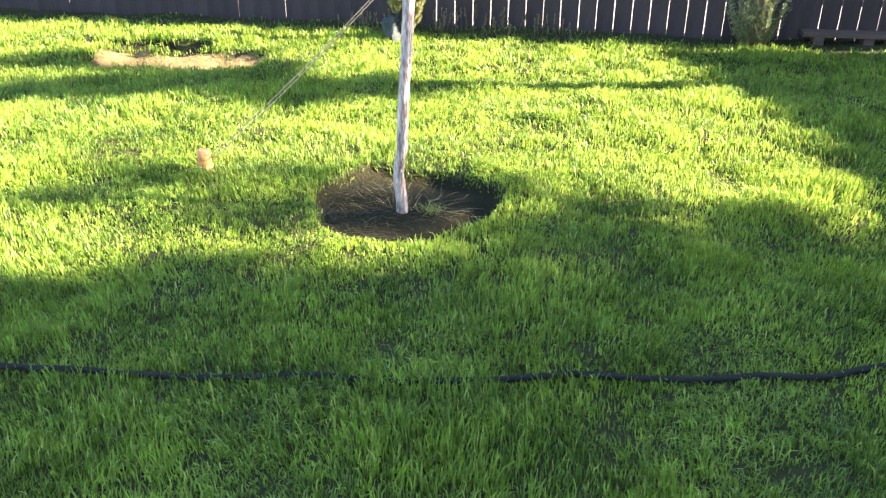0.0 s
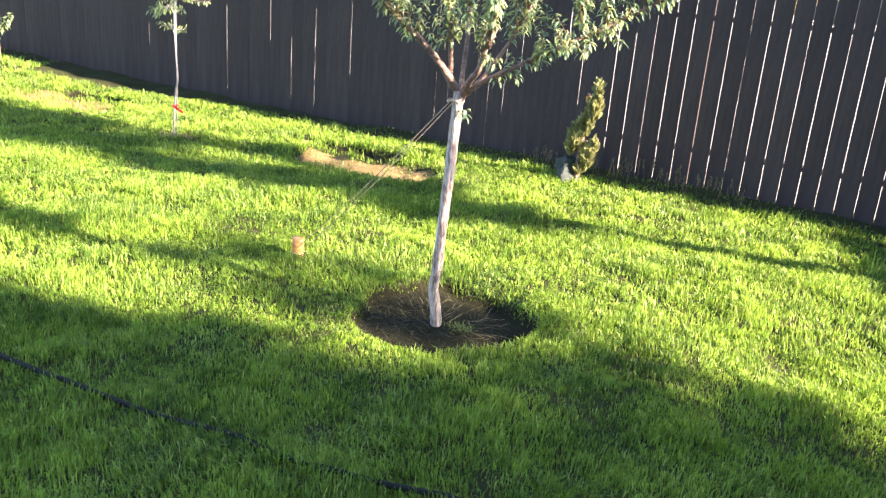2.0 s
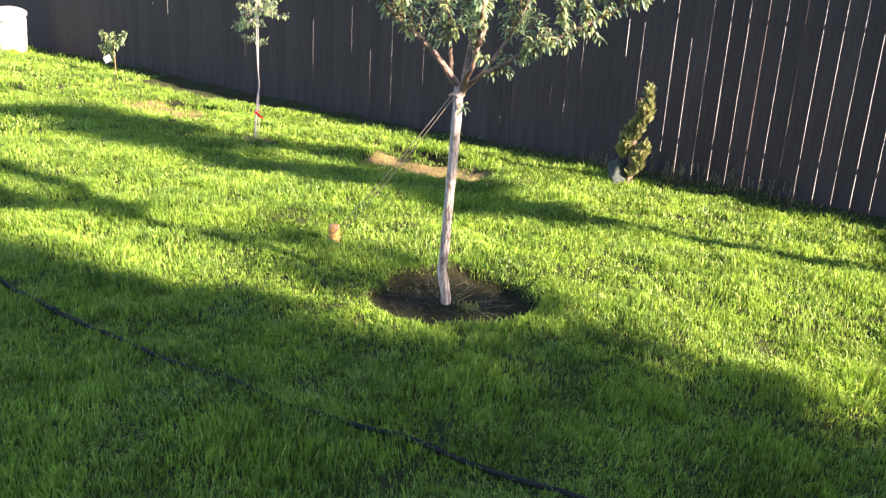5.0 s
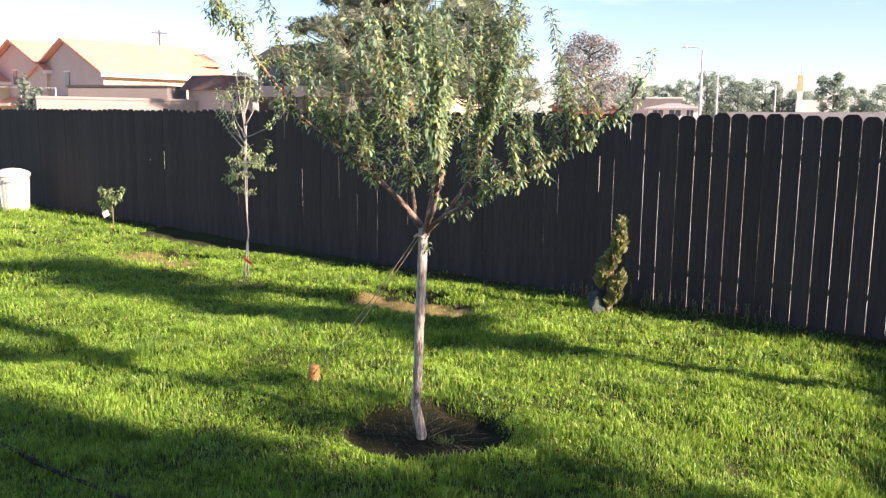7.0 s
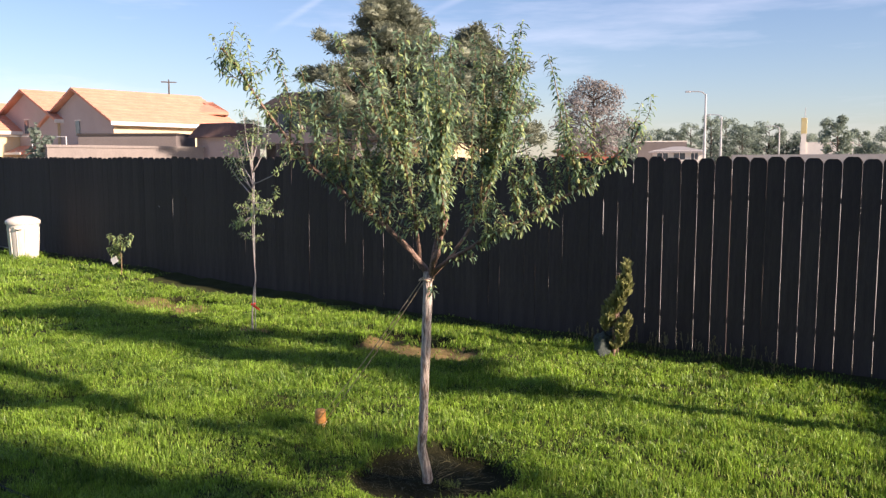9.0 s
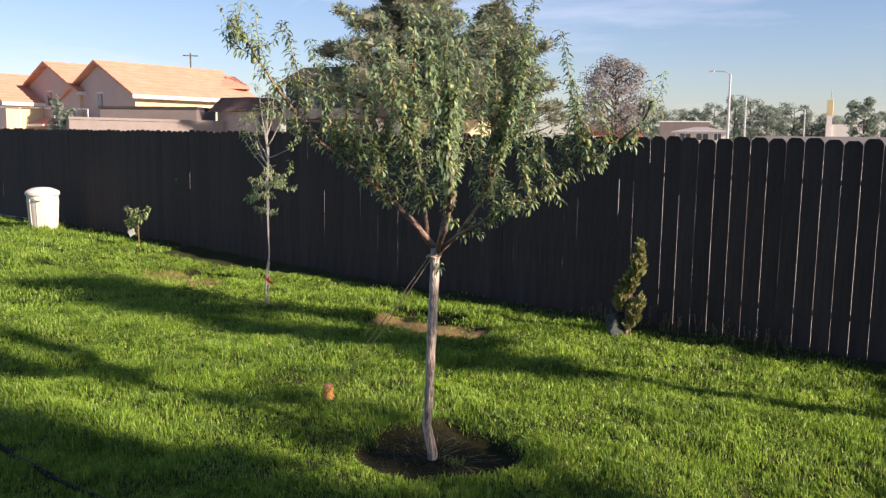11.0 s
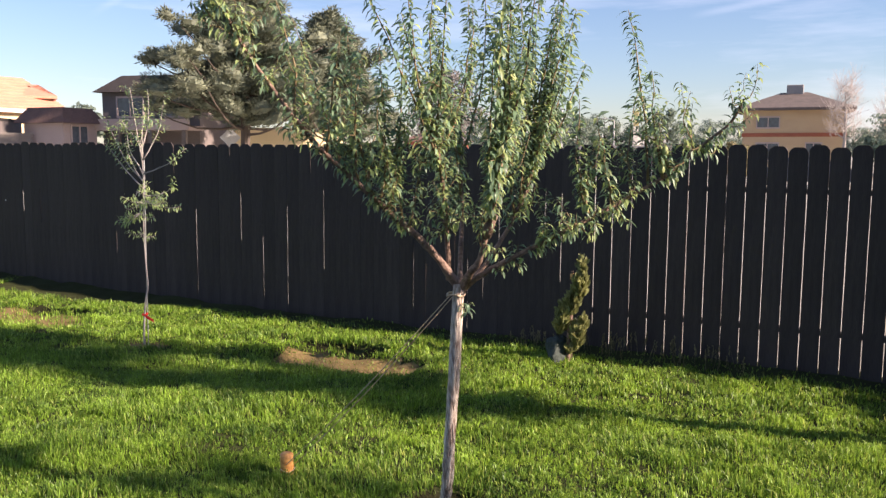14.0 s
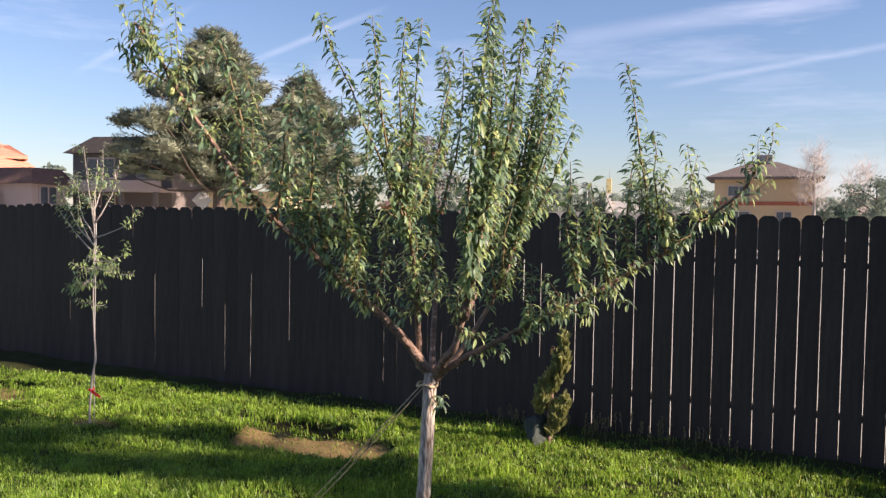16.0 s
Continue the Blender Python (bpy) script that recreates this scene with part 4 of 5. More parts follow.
def cypress():
    r = random.Random(9)
    x, y = -0.30, 6.88
    t = thing("cypress", (x, y, gz(x, y)), "small twisted cypress with a bare stem, tied to an orange stake", "shrub")
    stem = smooth_path([(0, 0, -0.05), (0.0, 0, 0.2), (0.02, 0, 0.4), (0.06, 0, 0.6), (0.1, 0, 0.78)], 5)
    part("stem", Geo().tube(stem, [0.02 - 0.0008 * i for i in range(len(stem))], 7, 0.3), BARK, t, "", True)
    g = Geo()
    # clumps of sprays: sideways offset, height, half width, half height, count
    for cx, ch, w, hh, k in ((0.1, 0.72, 0.03, 0.1, 150), (0.085, 0.6, 0.055, 0.12, 330), (0.03, 0.47, 0.06, 0.1, 300), (-0.04, 0.36, 0.06, 0.09, 280), (-0.07, 0.27, 0.045, 0.06, 160), (0.07, 0.2, 0.055, 0.1, 260), (0.11, 0.3, 0.035, 0.06, 100), (0.0, 0.08, 0.05, 0.05, 90)):
        for _ in range(int(k * 0.55)):
            d = Vector((r.gauss(0, 1), r.gauss(0, 1), r.gauss(0, 1))).normalized() * r.random() ** 0.6
            p = Vector((cx + d.x * w * 0.85, d.y * w * 0.85, ch + d.z * hh * 1.1))
            scaly(g, p, Vector((d.x * 0.9, d.y * 0.9, 1.0)), r, r.uniform(0.04, 0.075))
    part("foliage", g, CYPRESS, t, "yellowish green scaly sprays", False, "stuff")
    part("stake", Geo().box(0.0, 0.05, -0.05, 0.022, 0.072, 0.72, 0.003), BOARD, t, "wooden stake")
    part("tie", Geo().box(-0.004, 0.046, 0.655, 0.026, 0.076, 0.70, 0.003), ORANGE, t, "orange tip")


cypress()


def stone(x, y, w, h, label, seed):
    r = random.Random(seed)
    bm = bmesh.new()
    bmesh.ops.create_icosphere(bm, subdivisions=3, radius=1.0)
    for v in bm.verts:
        k = 1 + 0.35 * noise.noise(v.co * 1.3 + Vector((seed, 0, 0))) + 0.08 * noise.noise(v.co * 4)
        v.co = Vector((v.co.x * w * k, v.co.y * w * 0.7 * k, max(v.co.z, -0.35) * h * k))
    me = bpy.data.meshes.new("stone")
    bm.to_mesh(me)
    bm.free()
    me.materials.append(ROCK)
    ob = new("stone", me)
    ob.matrix_world = pose(x, y, gz(x, y) + h * 0.3, 0, 0, r.uniform(0, 90))
    return tagged(ob, label, "stone")


stone(-0.39, 6.9, 0.125, 0.165, "blue-grey rounded stone beside the cypress", 2)


def shrub(x, y, w, h, count, label, mat, seed):
    r = random.Random(seed)
    t = thing("shrub", (x, y, gz(x, y)), label, "shrub")
    stems, leaves = Geo(), Geo()
    for _ in range(count):
        a, d = r.uniform(0, 6.28), w * r.random() ** 0.6
        base = Vector((0.3 * d * math.cos(a), 0.3 * d * math.sin(a), -0.02))
        tip = Vector((d * math.cos(a), d * math.sin(a), h * r.uniform(0.55, 1.05) * (1 - 0.35 * (d / w) ** 2)))
        path = shoot_path(base, tip, r, 0.03, 5)
        stems.tube(path, [0.004 - 0.0005 * i for i in range(6)], 4)
        for i in range(26):
            k = r.uniform(0.15, 1.0) * 5
            p = path[int(min(k, 4))].lerp(path[int(min(k, 4)) + 1], min(k, 4.99) % 1)
            out = Vector((r.uniform(-1, 1), r.uniform(-1, 1), r.uniform(0.4, 1.4)))
            leaves.leaf(p, out, Vector((r.uniform(-1, 1), r.uniform(-1, 1), 0.5)), r.uniform(0.03, 0.05), 0.007, 0.1, 0.2)
    part("stem_growth", stems, TWIG, t, "", True, "stuff")
    part("leaves", leaves, mat, t, "", False, "stuff")


shrub(2.45, 6.72, 0.26, 0.6, 150, "bushy upright grey-green shrub in front of the fence", SHRUB, 4)

board = thing("loose_board", (3.2, 6.7, gz(3.2, 6.7)), "weathered board lying on two wooden blocks by the fence", "board", turn=-10)
part("plank", Geo().box(-0.38, -0.07, 0.055, 0.5, 0.07, 0.09, 0.004), BOARD, board)
for s in (-0.25, 0.12, 0.3):
    part("block", Geo().box(s - 0.04, -0.06, -0.02, s + 0.04, 0.06, 0.055, 0.004), BOARD if s < 0.2 else ORANGE, board)

# ---- straw and clippings in the tree basin, dry weeds by the fence ----
def litter(name, label, spots, n, lo, hi, lift, mat, seed):
    r = random.Random(seed)
    g = Geo()
    for _ in range(n):
        x, y = spots(r)
        z = gz(x, y) + r.uniform(0.002, lift)
        a, ln, w = r.uniform(0, 6.28), r.uniform(lo, hi), r.uniform(0.0006, 0.0014)
        d, s = Vector((math.cos(a), math.sin(a), r.uniform(-0.15, 0.25))) * ln, Vector((-math.sin(a), math.cos(a), 0)) * w
        p = Vector((x, y, z))
        m = p + d * 0.5 + Vector((0, 0, r.uniform(0, 0.012)))
        g.add([p - s, p + s, m + s, p + d, m - s], [(0, 1, 2, 4), (2, 3, 4)])
    return tagged(new(name, g.mesh(name, mat)), label, "straw", kind="stuff")


def in_basin(r):
    a, d = r.uniform(0, 6.28), 0.36 * r.random() ** 0.5
    x = TREE[0] + d * math.cos(a) - (0.14 if r.random() < 0.75 else 0)
    return max(x, TREE[0] - 0.36), TREE[1] + 0.06 + d * math.sin(a) * 0.95


litter("straw_mulch", "dry straw and grass clippings lying in the tree basin", in_basin, 320, 0.04, 0.14, 0.012, CLIPPINGS, 3)


def raked_straw():
    """Long pale stalks fanning out from the foot of the trunk, thickest at its back and sunny side."""
    r = random.Random(8)
    g = Geo()
    for _ in range(95):
        a = r.gauss(2.6, 0.75) if r.random() < 0.7 else r.gauss(0.2, 0.5)
        d, ln, w = r.uniform(0.03, 0.3), r.uniform(0.06, 0.16), r.uniform(0.0005, 0.0011)
        x, y = TREE[0] + d * math.cos(a), TREE[1] + d * math.sin(a)
        b = a + r.gauss(0, 0.45)
        ln = min(ln, max(0.04, 0.37 - d))
        p = Vector((x, y, gz(x, y) + r.uniform(0.004, 0.014)))
        along, s = Vector((math.cos(b), math.sin(b), r.uniform(-0.02, 0.05))) * ln, Vector((-math.sin(b), math.cos(b), 0.3)) * w
        m = p + along * 0.5 + Vector((0, 0, r.uniform(0.001, 0.008)))
        g.add([p - s, p + s, m + s, p + along, m - s], [(0, 1, 2, 4), (2, 3, 4)])
    tagged(new("raked_straw", g.mesh("raked_straw", STRAW)), "pale dry stalks raked round the foot of the trunk", "straw", kind="stuff")
    tuft = Geo()
    for _ in range(90):
        x, y = TREE[0] + 0.11 + r.gauss(0, 0.03), TREE[1] + 0.02 + r.gauss(0, 0.022)
        p = Vector((x, y, gz(x, y) - 0.003))
        q = p + Vector((r.uniform(-0.05, 0.05), r.uniform(-0.05, 0.05), r.uniform(0.015, 0.045)))
        s = Vector((r.uniform(-1, 1), r.uniform(-1, 1), 0)).normalized() * 0.0022
        tuft.add([p - s, p + s, q], [(0, 1, 2)])
    tagged(new("grass_tuft", tuft.mesh("grass_tuft", GRASS_PALE)), "small pale green grass tuft beside the trunk", "grass", kind="stuff")


raked_straw()
litter("dry_clippings", "dry clippings strewn over the bare patch of dirt", lambda r: (-1.95 + r.uniform(-0.65, 0.65), 6.3 + r.uniform(-0.3, 0.3)), 900, 0.03, 0.1, 0.015, STRAW, 4)


def by_fence(r):
    x = r.uniform(-1.0, 1.0)
    return x, fence_y(x) - r.uniform(0.12, 0.4)


def weeds():
    r = random.Random(6)
    g = Geo()
    for _ in range(70):
        x, y = by_fence(r)
        p = Vector((x, y, gz(x, y)))
        q = p + Vector((r.uniform(-0.05, 0.05), r.uniform(-0.03, 0.03), r.uniform(0.08, 0.2)))
        g.tube([p, p.lerp(q, 0.5), q], [0.0018, 0.0015, 0.001], 4)
        for i in range(7):
            scaly(g, q - Vector((0, 0, 0.012 * i)), Vector((r.uniform(-1, 1), r.uniform(-1, 1), 0.8)), r, 0.018)
    tagged(new("dry_weeds", g.mesh("dry_weeds", STRAW)), "pale dry weeds along the foot of the fence", "weeds", kind="stuff")


weeds()


# ---- beyond the fence: placed by bearing and distance from the lawn ----
def far(bearing, dist, z=0.0):
    a = radians(bearing)
    return Vector((1.5 - dist * math.sin(a), 0.2 + dist * math.cos(a), z))


BASE = -0.12


def window(parent, x0, x1, z0, z1, y, out=-1, name="window", frame_mat=None):
    """A framed window set into a wall facing out along y."""
    w = part(name, Geo().box(x0, y - 0.02, z0, x1, y + 0.02, z1), GLASS, parent)
    for a, b, c, d in ((x0 - 0.08, x1 + 0.08, z1, z1 + 0.1), (x0 - 0.08, x1 + 0.08, z0 - 0.1, z0), (x0 - 0.08, x0, z0, z1), (x1, x1 + 0.08, z0, z1), ((x0 + x1) / 2 - 0.03, (x0 + x1) / 2 + 0.03, z0, z1)):
        part("frame", Geo().box(a, y + (-0.06 if out < 0 else -0.03), c, b, y + (0.03 if out < 0 else 0.06), d), frame_mat or TRIM, w)


def gable_house(place, turn, length, width, eave, ridge, wall, gable_wall, roof, label, windows=(), trim=TRIM, group=""):
    """Local x runs along the ridge from the near gable, local y across; the long near wall faces -y."""
    h = thing("house", (place.x, place.y, BASE), label, "house", group, turn)
    part("wall", Geo().box(0, 0, 0, length, width, eave), wall, h)
    t = 0.012
    part("gable", Geo().add([(-t, 0, 0), (-t, width, 0), (-t, width, eave), (-t, width / 2, ridge - 0.1), (-t, 0, eave), (0, 0, 0), (0, width, 0), (0, width, eave), (0, width / 2, ridge - 0.1), (0, 0, eave)],
                            [(4, 3, 2, 1, 0), (5, 6, 7, 8, 9), (0, 1, 6, 5), (1, 2, 7, 6), (2, 3, 8, 7), (3, 4, 9, 8), (4, 0, 5, 9)]), gable_wall, h)
    o, th = 0.45, 0.16
    fall = (ridge - eave) / (width / 2)
    lo = eave - o * fall
    for k in (0, 1):
        ya, yb = (-o, width / 2) if k == 0 else (width + o, width / 2)
        v = [(-o, ya, lo), (length + o, ya, lo), (length + o, yb, ridge), (-o, yb, ridge)]
        part("roof", Geo().add(v + [(x, y, z + th) for x, y, z in v], [(3, 2, 1, 0), (4, 5, 6, 7), (0, 1, 5, 4), (1, 2, 6, 5), (2, 3, 7, 6), (3, 0, 4, 7)]), roof, h)
    part("fascia", Geo().box(-o, -o - 0.05, lo - 0.12, length + o, -o - 0.002, lo + 0.12), trim, h, "pale painted fascia")
    g = part("gable_window", Geo().box(-0.06, width * 0.47, eave * 0.8, -0.014, width * 0.53, eave * 0.8 + 1.0), GLASS, h, "narrow gable window")
    part("frame", Geo().box(-0.05, width * 0.455, eave * 0.8 + 1.0, -0.014, width * 0.545, eave * 0.8 + 1.08), TRIM, g)
    porch = part("porch_roof", Geo().add([(-1.2, width * 0.35, 2.55), (-1.2, width * 0.95, 2.55), (-0.015, width * 0.95, 3.05), (-0.015, width * 0.35, 3.05), (-1.2, width * 0.35, 2.4), (-1.2, width * 0.95, 2.4), (-0.015, width * 0.95, 2.4), (-0.015, width * 0.35, 2.4)],
                                      [(0, 3, 2, 1), (4, 5, 6, 7), (0, 1, 5, 4), (1, 2, 6, 5), (2, 3, 7, 6), (3, 0, 4, 7)]), roof, h)
    part("gutter", Geo().box(-1.26, width * 0.35, 2.38, -1.202, width * 0.95, 2.54), trim, porch)
    # rows of tiles
    s = Geo()
    n = int(width / 2 / 0.45)
    for i in range(n):
        y = -o + (width / 2 + o) * (i + 0.5) / n
        z = lo + fall * (y + o) + th
        s.tube([(-o, y, z), (length + o, y, z)], [0.05, 0.05], 5)
    part("tile_course", s, roof, h, "", False, "stuff")
    for x0, x1, z0, z1 in windows:
        window(h, x0, x1, z0, z1, -0.02)
    return h


def hip_house(place, turn, length, width, eave, ridge, wall, roof, label, windows=(), band=None, overhang=0.7):
    h = thing("house", (place.x, place.y, BASE), label, "house", "", turn)
    part("wall", Geo().box(0, 0, 0, length, width, eave), wall, h)
    o = overhang
    lo = eave - 0.1
    k = width / 2
    v = [(-o, -o, lo), (length + o, -o, lo), (length + o, width + o, lo), (-o, width + o, lo), (k * 0.8, k, ridge), (length - k * 0.8, k, ridge)]
    v2 = [(x, y, z - 0.18) for x, y, z in v[:4]]
    part("roof", Geo().add(v + v2, [(0, 1, 5, 4), (1, 2, 5), (2, 3, 4, 5), (3, 0, 4), (9, 8, 7, 6), (6, 7, 1, 0), (7, 8, 2, 1), (8, 9, 3, 2), (9, 6, 0, 3)]), roof, h)
    for x0, x1, z0, z1 in windows:
        window(h, x0, x1, z0, z1, -0.02, frame_mat=STUCCO_PINK if band else None)
    if band:
        part("rooftop_unit", Geo().box(length * 0.5 - 0.6, k - 0.5, ridge - 0.15, length * 0.5 + 0.6, k + 0.5, ridge + 0.55, 0.05), CONCRETE, h, "grey rooftop cooling unit")
    if band:
        part("band", Geo().box(-0.06, -0.06, band, length + 0.06, -0.004, band + 0.28), REDTRIM, h, "brick red trim band")
    return h


# terracotta-roofed row of houses
A = 50.0
RIDGE_TURN = A + 30.0
gable_house(far(49.7, 60), RIDGE_TURN, 9.5, 9.0, 4.55, 6.75, STUCCO, STUCCO_PINK, TILE, "cream stucco house with terracotta tile gable roof", ((1.5, 3.0, 1.6, 2.7), (5.5, 7.0, 1.6, 2.7)), group="row of houses")
gable_house(far(52.9, 66), RIDGE_TURN, 8.0, 9.0, 4.9, 7.0, STUCCO, STUCCO_PINK, TILE, "cream stucco house with terracotta tile gable roof", ((1.5, 2.6, 2.6, 3.6),), group="row of houses")
gable_house(far(57.0, 70), RIDGE_TURN, 9.0, 9.0, 4.2, 6.3, STUCCO, STUCCO_PINK, TILE, "cream stucco house with terracotta tile gable roof", ((4.0, 5.0, 2.2, 3.2),), group="row of houses")
hip_house(far(45.0, 66), A - 5, 2.3, 4.0, 5.6, 6.4, STUCCO, TILE, "upper cream stucco block with terracotta hip roof", ((1.0, 1.7, 4.6, 5.3),), overhang=0.4)


def mansard(bearing, dist, turn, length, width, eave, top, wall, roof, label, windows=(), lean=0.8):
    p = far(bearing, dist)
    h = thing("house", (p.x, p.y, BASE), label, "house", "", turn)
    part("wall", Geo().box(0, 0, 0, length, width, eave + 0.05), wall, h)
    o, k = 0.35, lean
    v = [(-o, -o, eave), (length + o, -o, eave), (length + o, width + o, eave), (-o, width + o, eave), (k, k, top), (length - k, k, top), (length - k, width - k, top), (k, width - k, top)]
    part("roof", Geo().add(v, [(3, 2, 1, 0), (4, 5, 6, 7), (0, 1, 5, 4), (1, 2, 6, 5), (2, 3, 7, 6), (3, 0, 4, 7)]), roof, h)
    for x0, x1, z0, z1 in windows:
        window(h, x0, x1, z0, z1, -0.02, frame_mat=STUCCO_PINK)
    return h


mansard(42.6, 45, 88, 2.2, 2.4, 3.05, 3.8, STUCCO_PINK, BROWNROOF, "small stucco outbuilding with a brown mansard roof", ((0.5, 1.5, 2.1, 2.9),), 0.15)
dark_house = mansard(40.3, 48, 6, 5.4, 6.0, 4.7, 5.6, STUCCO_BROWN, DARKROOF, "two-storey stucco house with a dark brown mansard roof", ((0.9, 2.3, 3.5, 4.4), (3.6, 5.0, 3.5, 4.4), (0.9, 2.3, 1.6, 2.6)), 0.7)
balcony = part("balcony", Geo().box(-0.5, -1.5, 2.75, 5.6, -0.004, 2.95), STUCCO_PINK, dark_house, "pale projecting balcony slab")
part("parapet", Geo().box(-0.5, -1.5, 2.952, 5.6, -1.38, 3.3), STUCCO_PINK, balcony)
for bx_ in (-0.3, 1.7, 3.5, 5.3):
    part("post", Geo().box(bx_ - 0.1, -1.45, 0, bx_ + 0.1, -1.25, 2.748), STUCCO_BROWN, balcony)


def long_wall(name, a, b, height, thick, mat, label, cap=None):
    turn = math.degrees(math.atan2(b.y - a.y, b.x - a.x))
    ln = (b - a).length
    h = thing(name, (a.x, a.y, BASE), label, "wall", "", turn)
    part("wall", Geo().box(0, 0, 0, ln, thick, height), mat, h)
    if cap:
        part("coping", Geo().box(-0.05, -0.05, height, ln + 0.05, thick + 0.05, height + 0.12), cap, h)
    return h


long_wall("carport", far(51.8, 48), far(46.0, 46), 3.15, 3.0, STUCCO_BROWN, "long low flat-roofed carport with stucco walls", DARKROOF)
long_wall("block_wall", far(53.6, 42), far(44.3, 46), 2.45, 0.2, BLOCK, "tan concrete block boundary wall", BLOCK)
long_wall("yellow_wall", far(32.4, 47), far(25.5, 50), 3.0, 0.2, STUCCO, "cream painted garden wall in the sun", None)
long_wall("parking_wall", far(9.9, 95), far(0.5, 95), 2.5, 0.3, CONCRETE, "long low grey boundary wall", None)

hip_house(far(-0.45, 68), -4.0, 7.0, 6.4, 5.1, 6.3, STUCCO_GOLD, GREYROOF, "two-storey golden stucco house with a brown hip roof", ((1.0, 2.5, 3.6, 4.3), (1.0, 2.5, 1.2, 2.4), (4.4, 5.4, 1.4, 2.4)), band=2.9, overhang=0.6)
hip_house(far(-10.8, 74), -13.0, 9.0, 8.0, 5.2, 6.7, STUCCO_PINK, GREYROOF, "two-storey pale stucco house with a brown hip roof", ((1.0, 2.5, 3.6, 4.3), (5.0, 6.5, 3.6, 4.3)), band=2.9)
hip_house(far(14.8, 95), 12, 5.2, 5.0, 3.0, 3.45, TRIM, CONCRETE, "low white single-storey house", ((0.5, 1.6, 2.0, 2.7), (2.2, 3.4, 2.0, 2.7), (4.0, 4.7, 2.0, 2.7)), overhang=0.4)
hip_house(far(21.0, 90), 20, 6.5, 5.0, 3.1, 4.0, REDTRIM, BROWNROOF, "low brick-red building across the field", ((1.0, 2.2, 1.2, 2.2),), overhang=0.4)
long_wall("low_building", far(15.8, 112), far(12.7, 112), 4.3, 8.0, STUCCO_BROWN, "low flat-roofed tan building beyond the street", TRIM)
long_wall("white_building", far(6.0, 150), far(3.0, 150), 4.9, 6.0, TRIM, "long low white building far away", None)


# poles and signs
def street_lamp(bearing, dist, height, arm, label):
    p = far(bearing, dist)
    t = thing("street_lamp", (p.x, p.y, BASE), label, "lamp", "street lamps", bearing)
    part("pole", Geo().tube([(0, 0, 0), (0, 0, height * 0.5), (0, 0, height)], [0.16, 0.13, 0.09], 10), STEEL, t)
    part("arm", Geo().tube(smooth_path([(0, 0, height - 0.1), (-arm * 0.3, 0, height + 0.25), (-arm, 0, height + 0.3)], 4), [0.06] * 9, 6), STEEL, t)
    part("lamp_head", Geo().box(-arm - 0.5, -0.14, height + 0.22, -arm, 0.14, height + 0.38, 0.04), STEEL, t)


street_lamp(11.57, 90, 8.5, 1.5, "tall galvanised street lamp with a curved arm")
street_lamp(10.63, 125, 8.0, 1.5, "galvanised street lamp farther down the street")
street_lamp(7.2, 150, 7.3, 1.6, "galvanised street lamp far down the street")
p = far(5.8, 150)
sign = thing("sign_pillar", (p.x, p.y, BASE), "tall yellow and white roadside sign pillar", "sign", "", 6)
part("post", Geo().box(-0.4, -0.2, 0, 0.4, 0.2, 6.3), TRIM, sign)
part("panel", Geo().box(-0.45, -0.25, 6.3, 0.45, 0.25, 8.8, 0.05), YELLOW, sign)
part("mast", Geo().tube([(0.1, 0, 8.8), (0.1, 0, 10.4)], [0.08, 0.05], 6), STEEL, sign)
p = far(46.3, 85)
pole = thing("utility_pole", (p.x, p.y, BASE), "wooden utility pole with a crossarm", "pole", "", 50)
part("post", Geo().tube([(0, 0, 0), (0, 0, 9.6)], [0.09, 0.07], 8), DARKBARK, pole)
part("crossarm", Geo().box(-0.7, -0.05, 9.3, 0.7, 0.05, 9.4), DARKBARK, pole)
p = far(32.8, 44)
rs = thing("road_sign", (p.x, p.y, BASE), "back of a diamond-shaped road sign", "sign", "", 33)
part("post", Geo().tube([(0, 0, 0), (0, 0, 2.4)], [0.04, 0.04], 6), STEEL, rs)
part("plate", Geo().add([(0, -0.05, 1.9), (0.5, -0.05, 2.4), (0, -0.05, 2.9), (-0.5, -0.05, 2.4), (0, -0.03, 1.9), (0.5, -0.03, 2.4), (0, -0.03, 2.9), (-0.5, -0.03, 2.4)], [(0, 1, 2, 3), (7, 6, 5, 4), (0, 4, 5, 1), (1, 5, 6, 2), (2, 6, 7, 3), (3, 7, 4, 0)]), STEEL, rs)


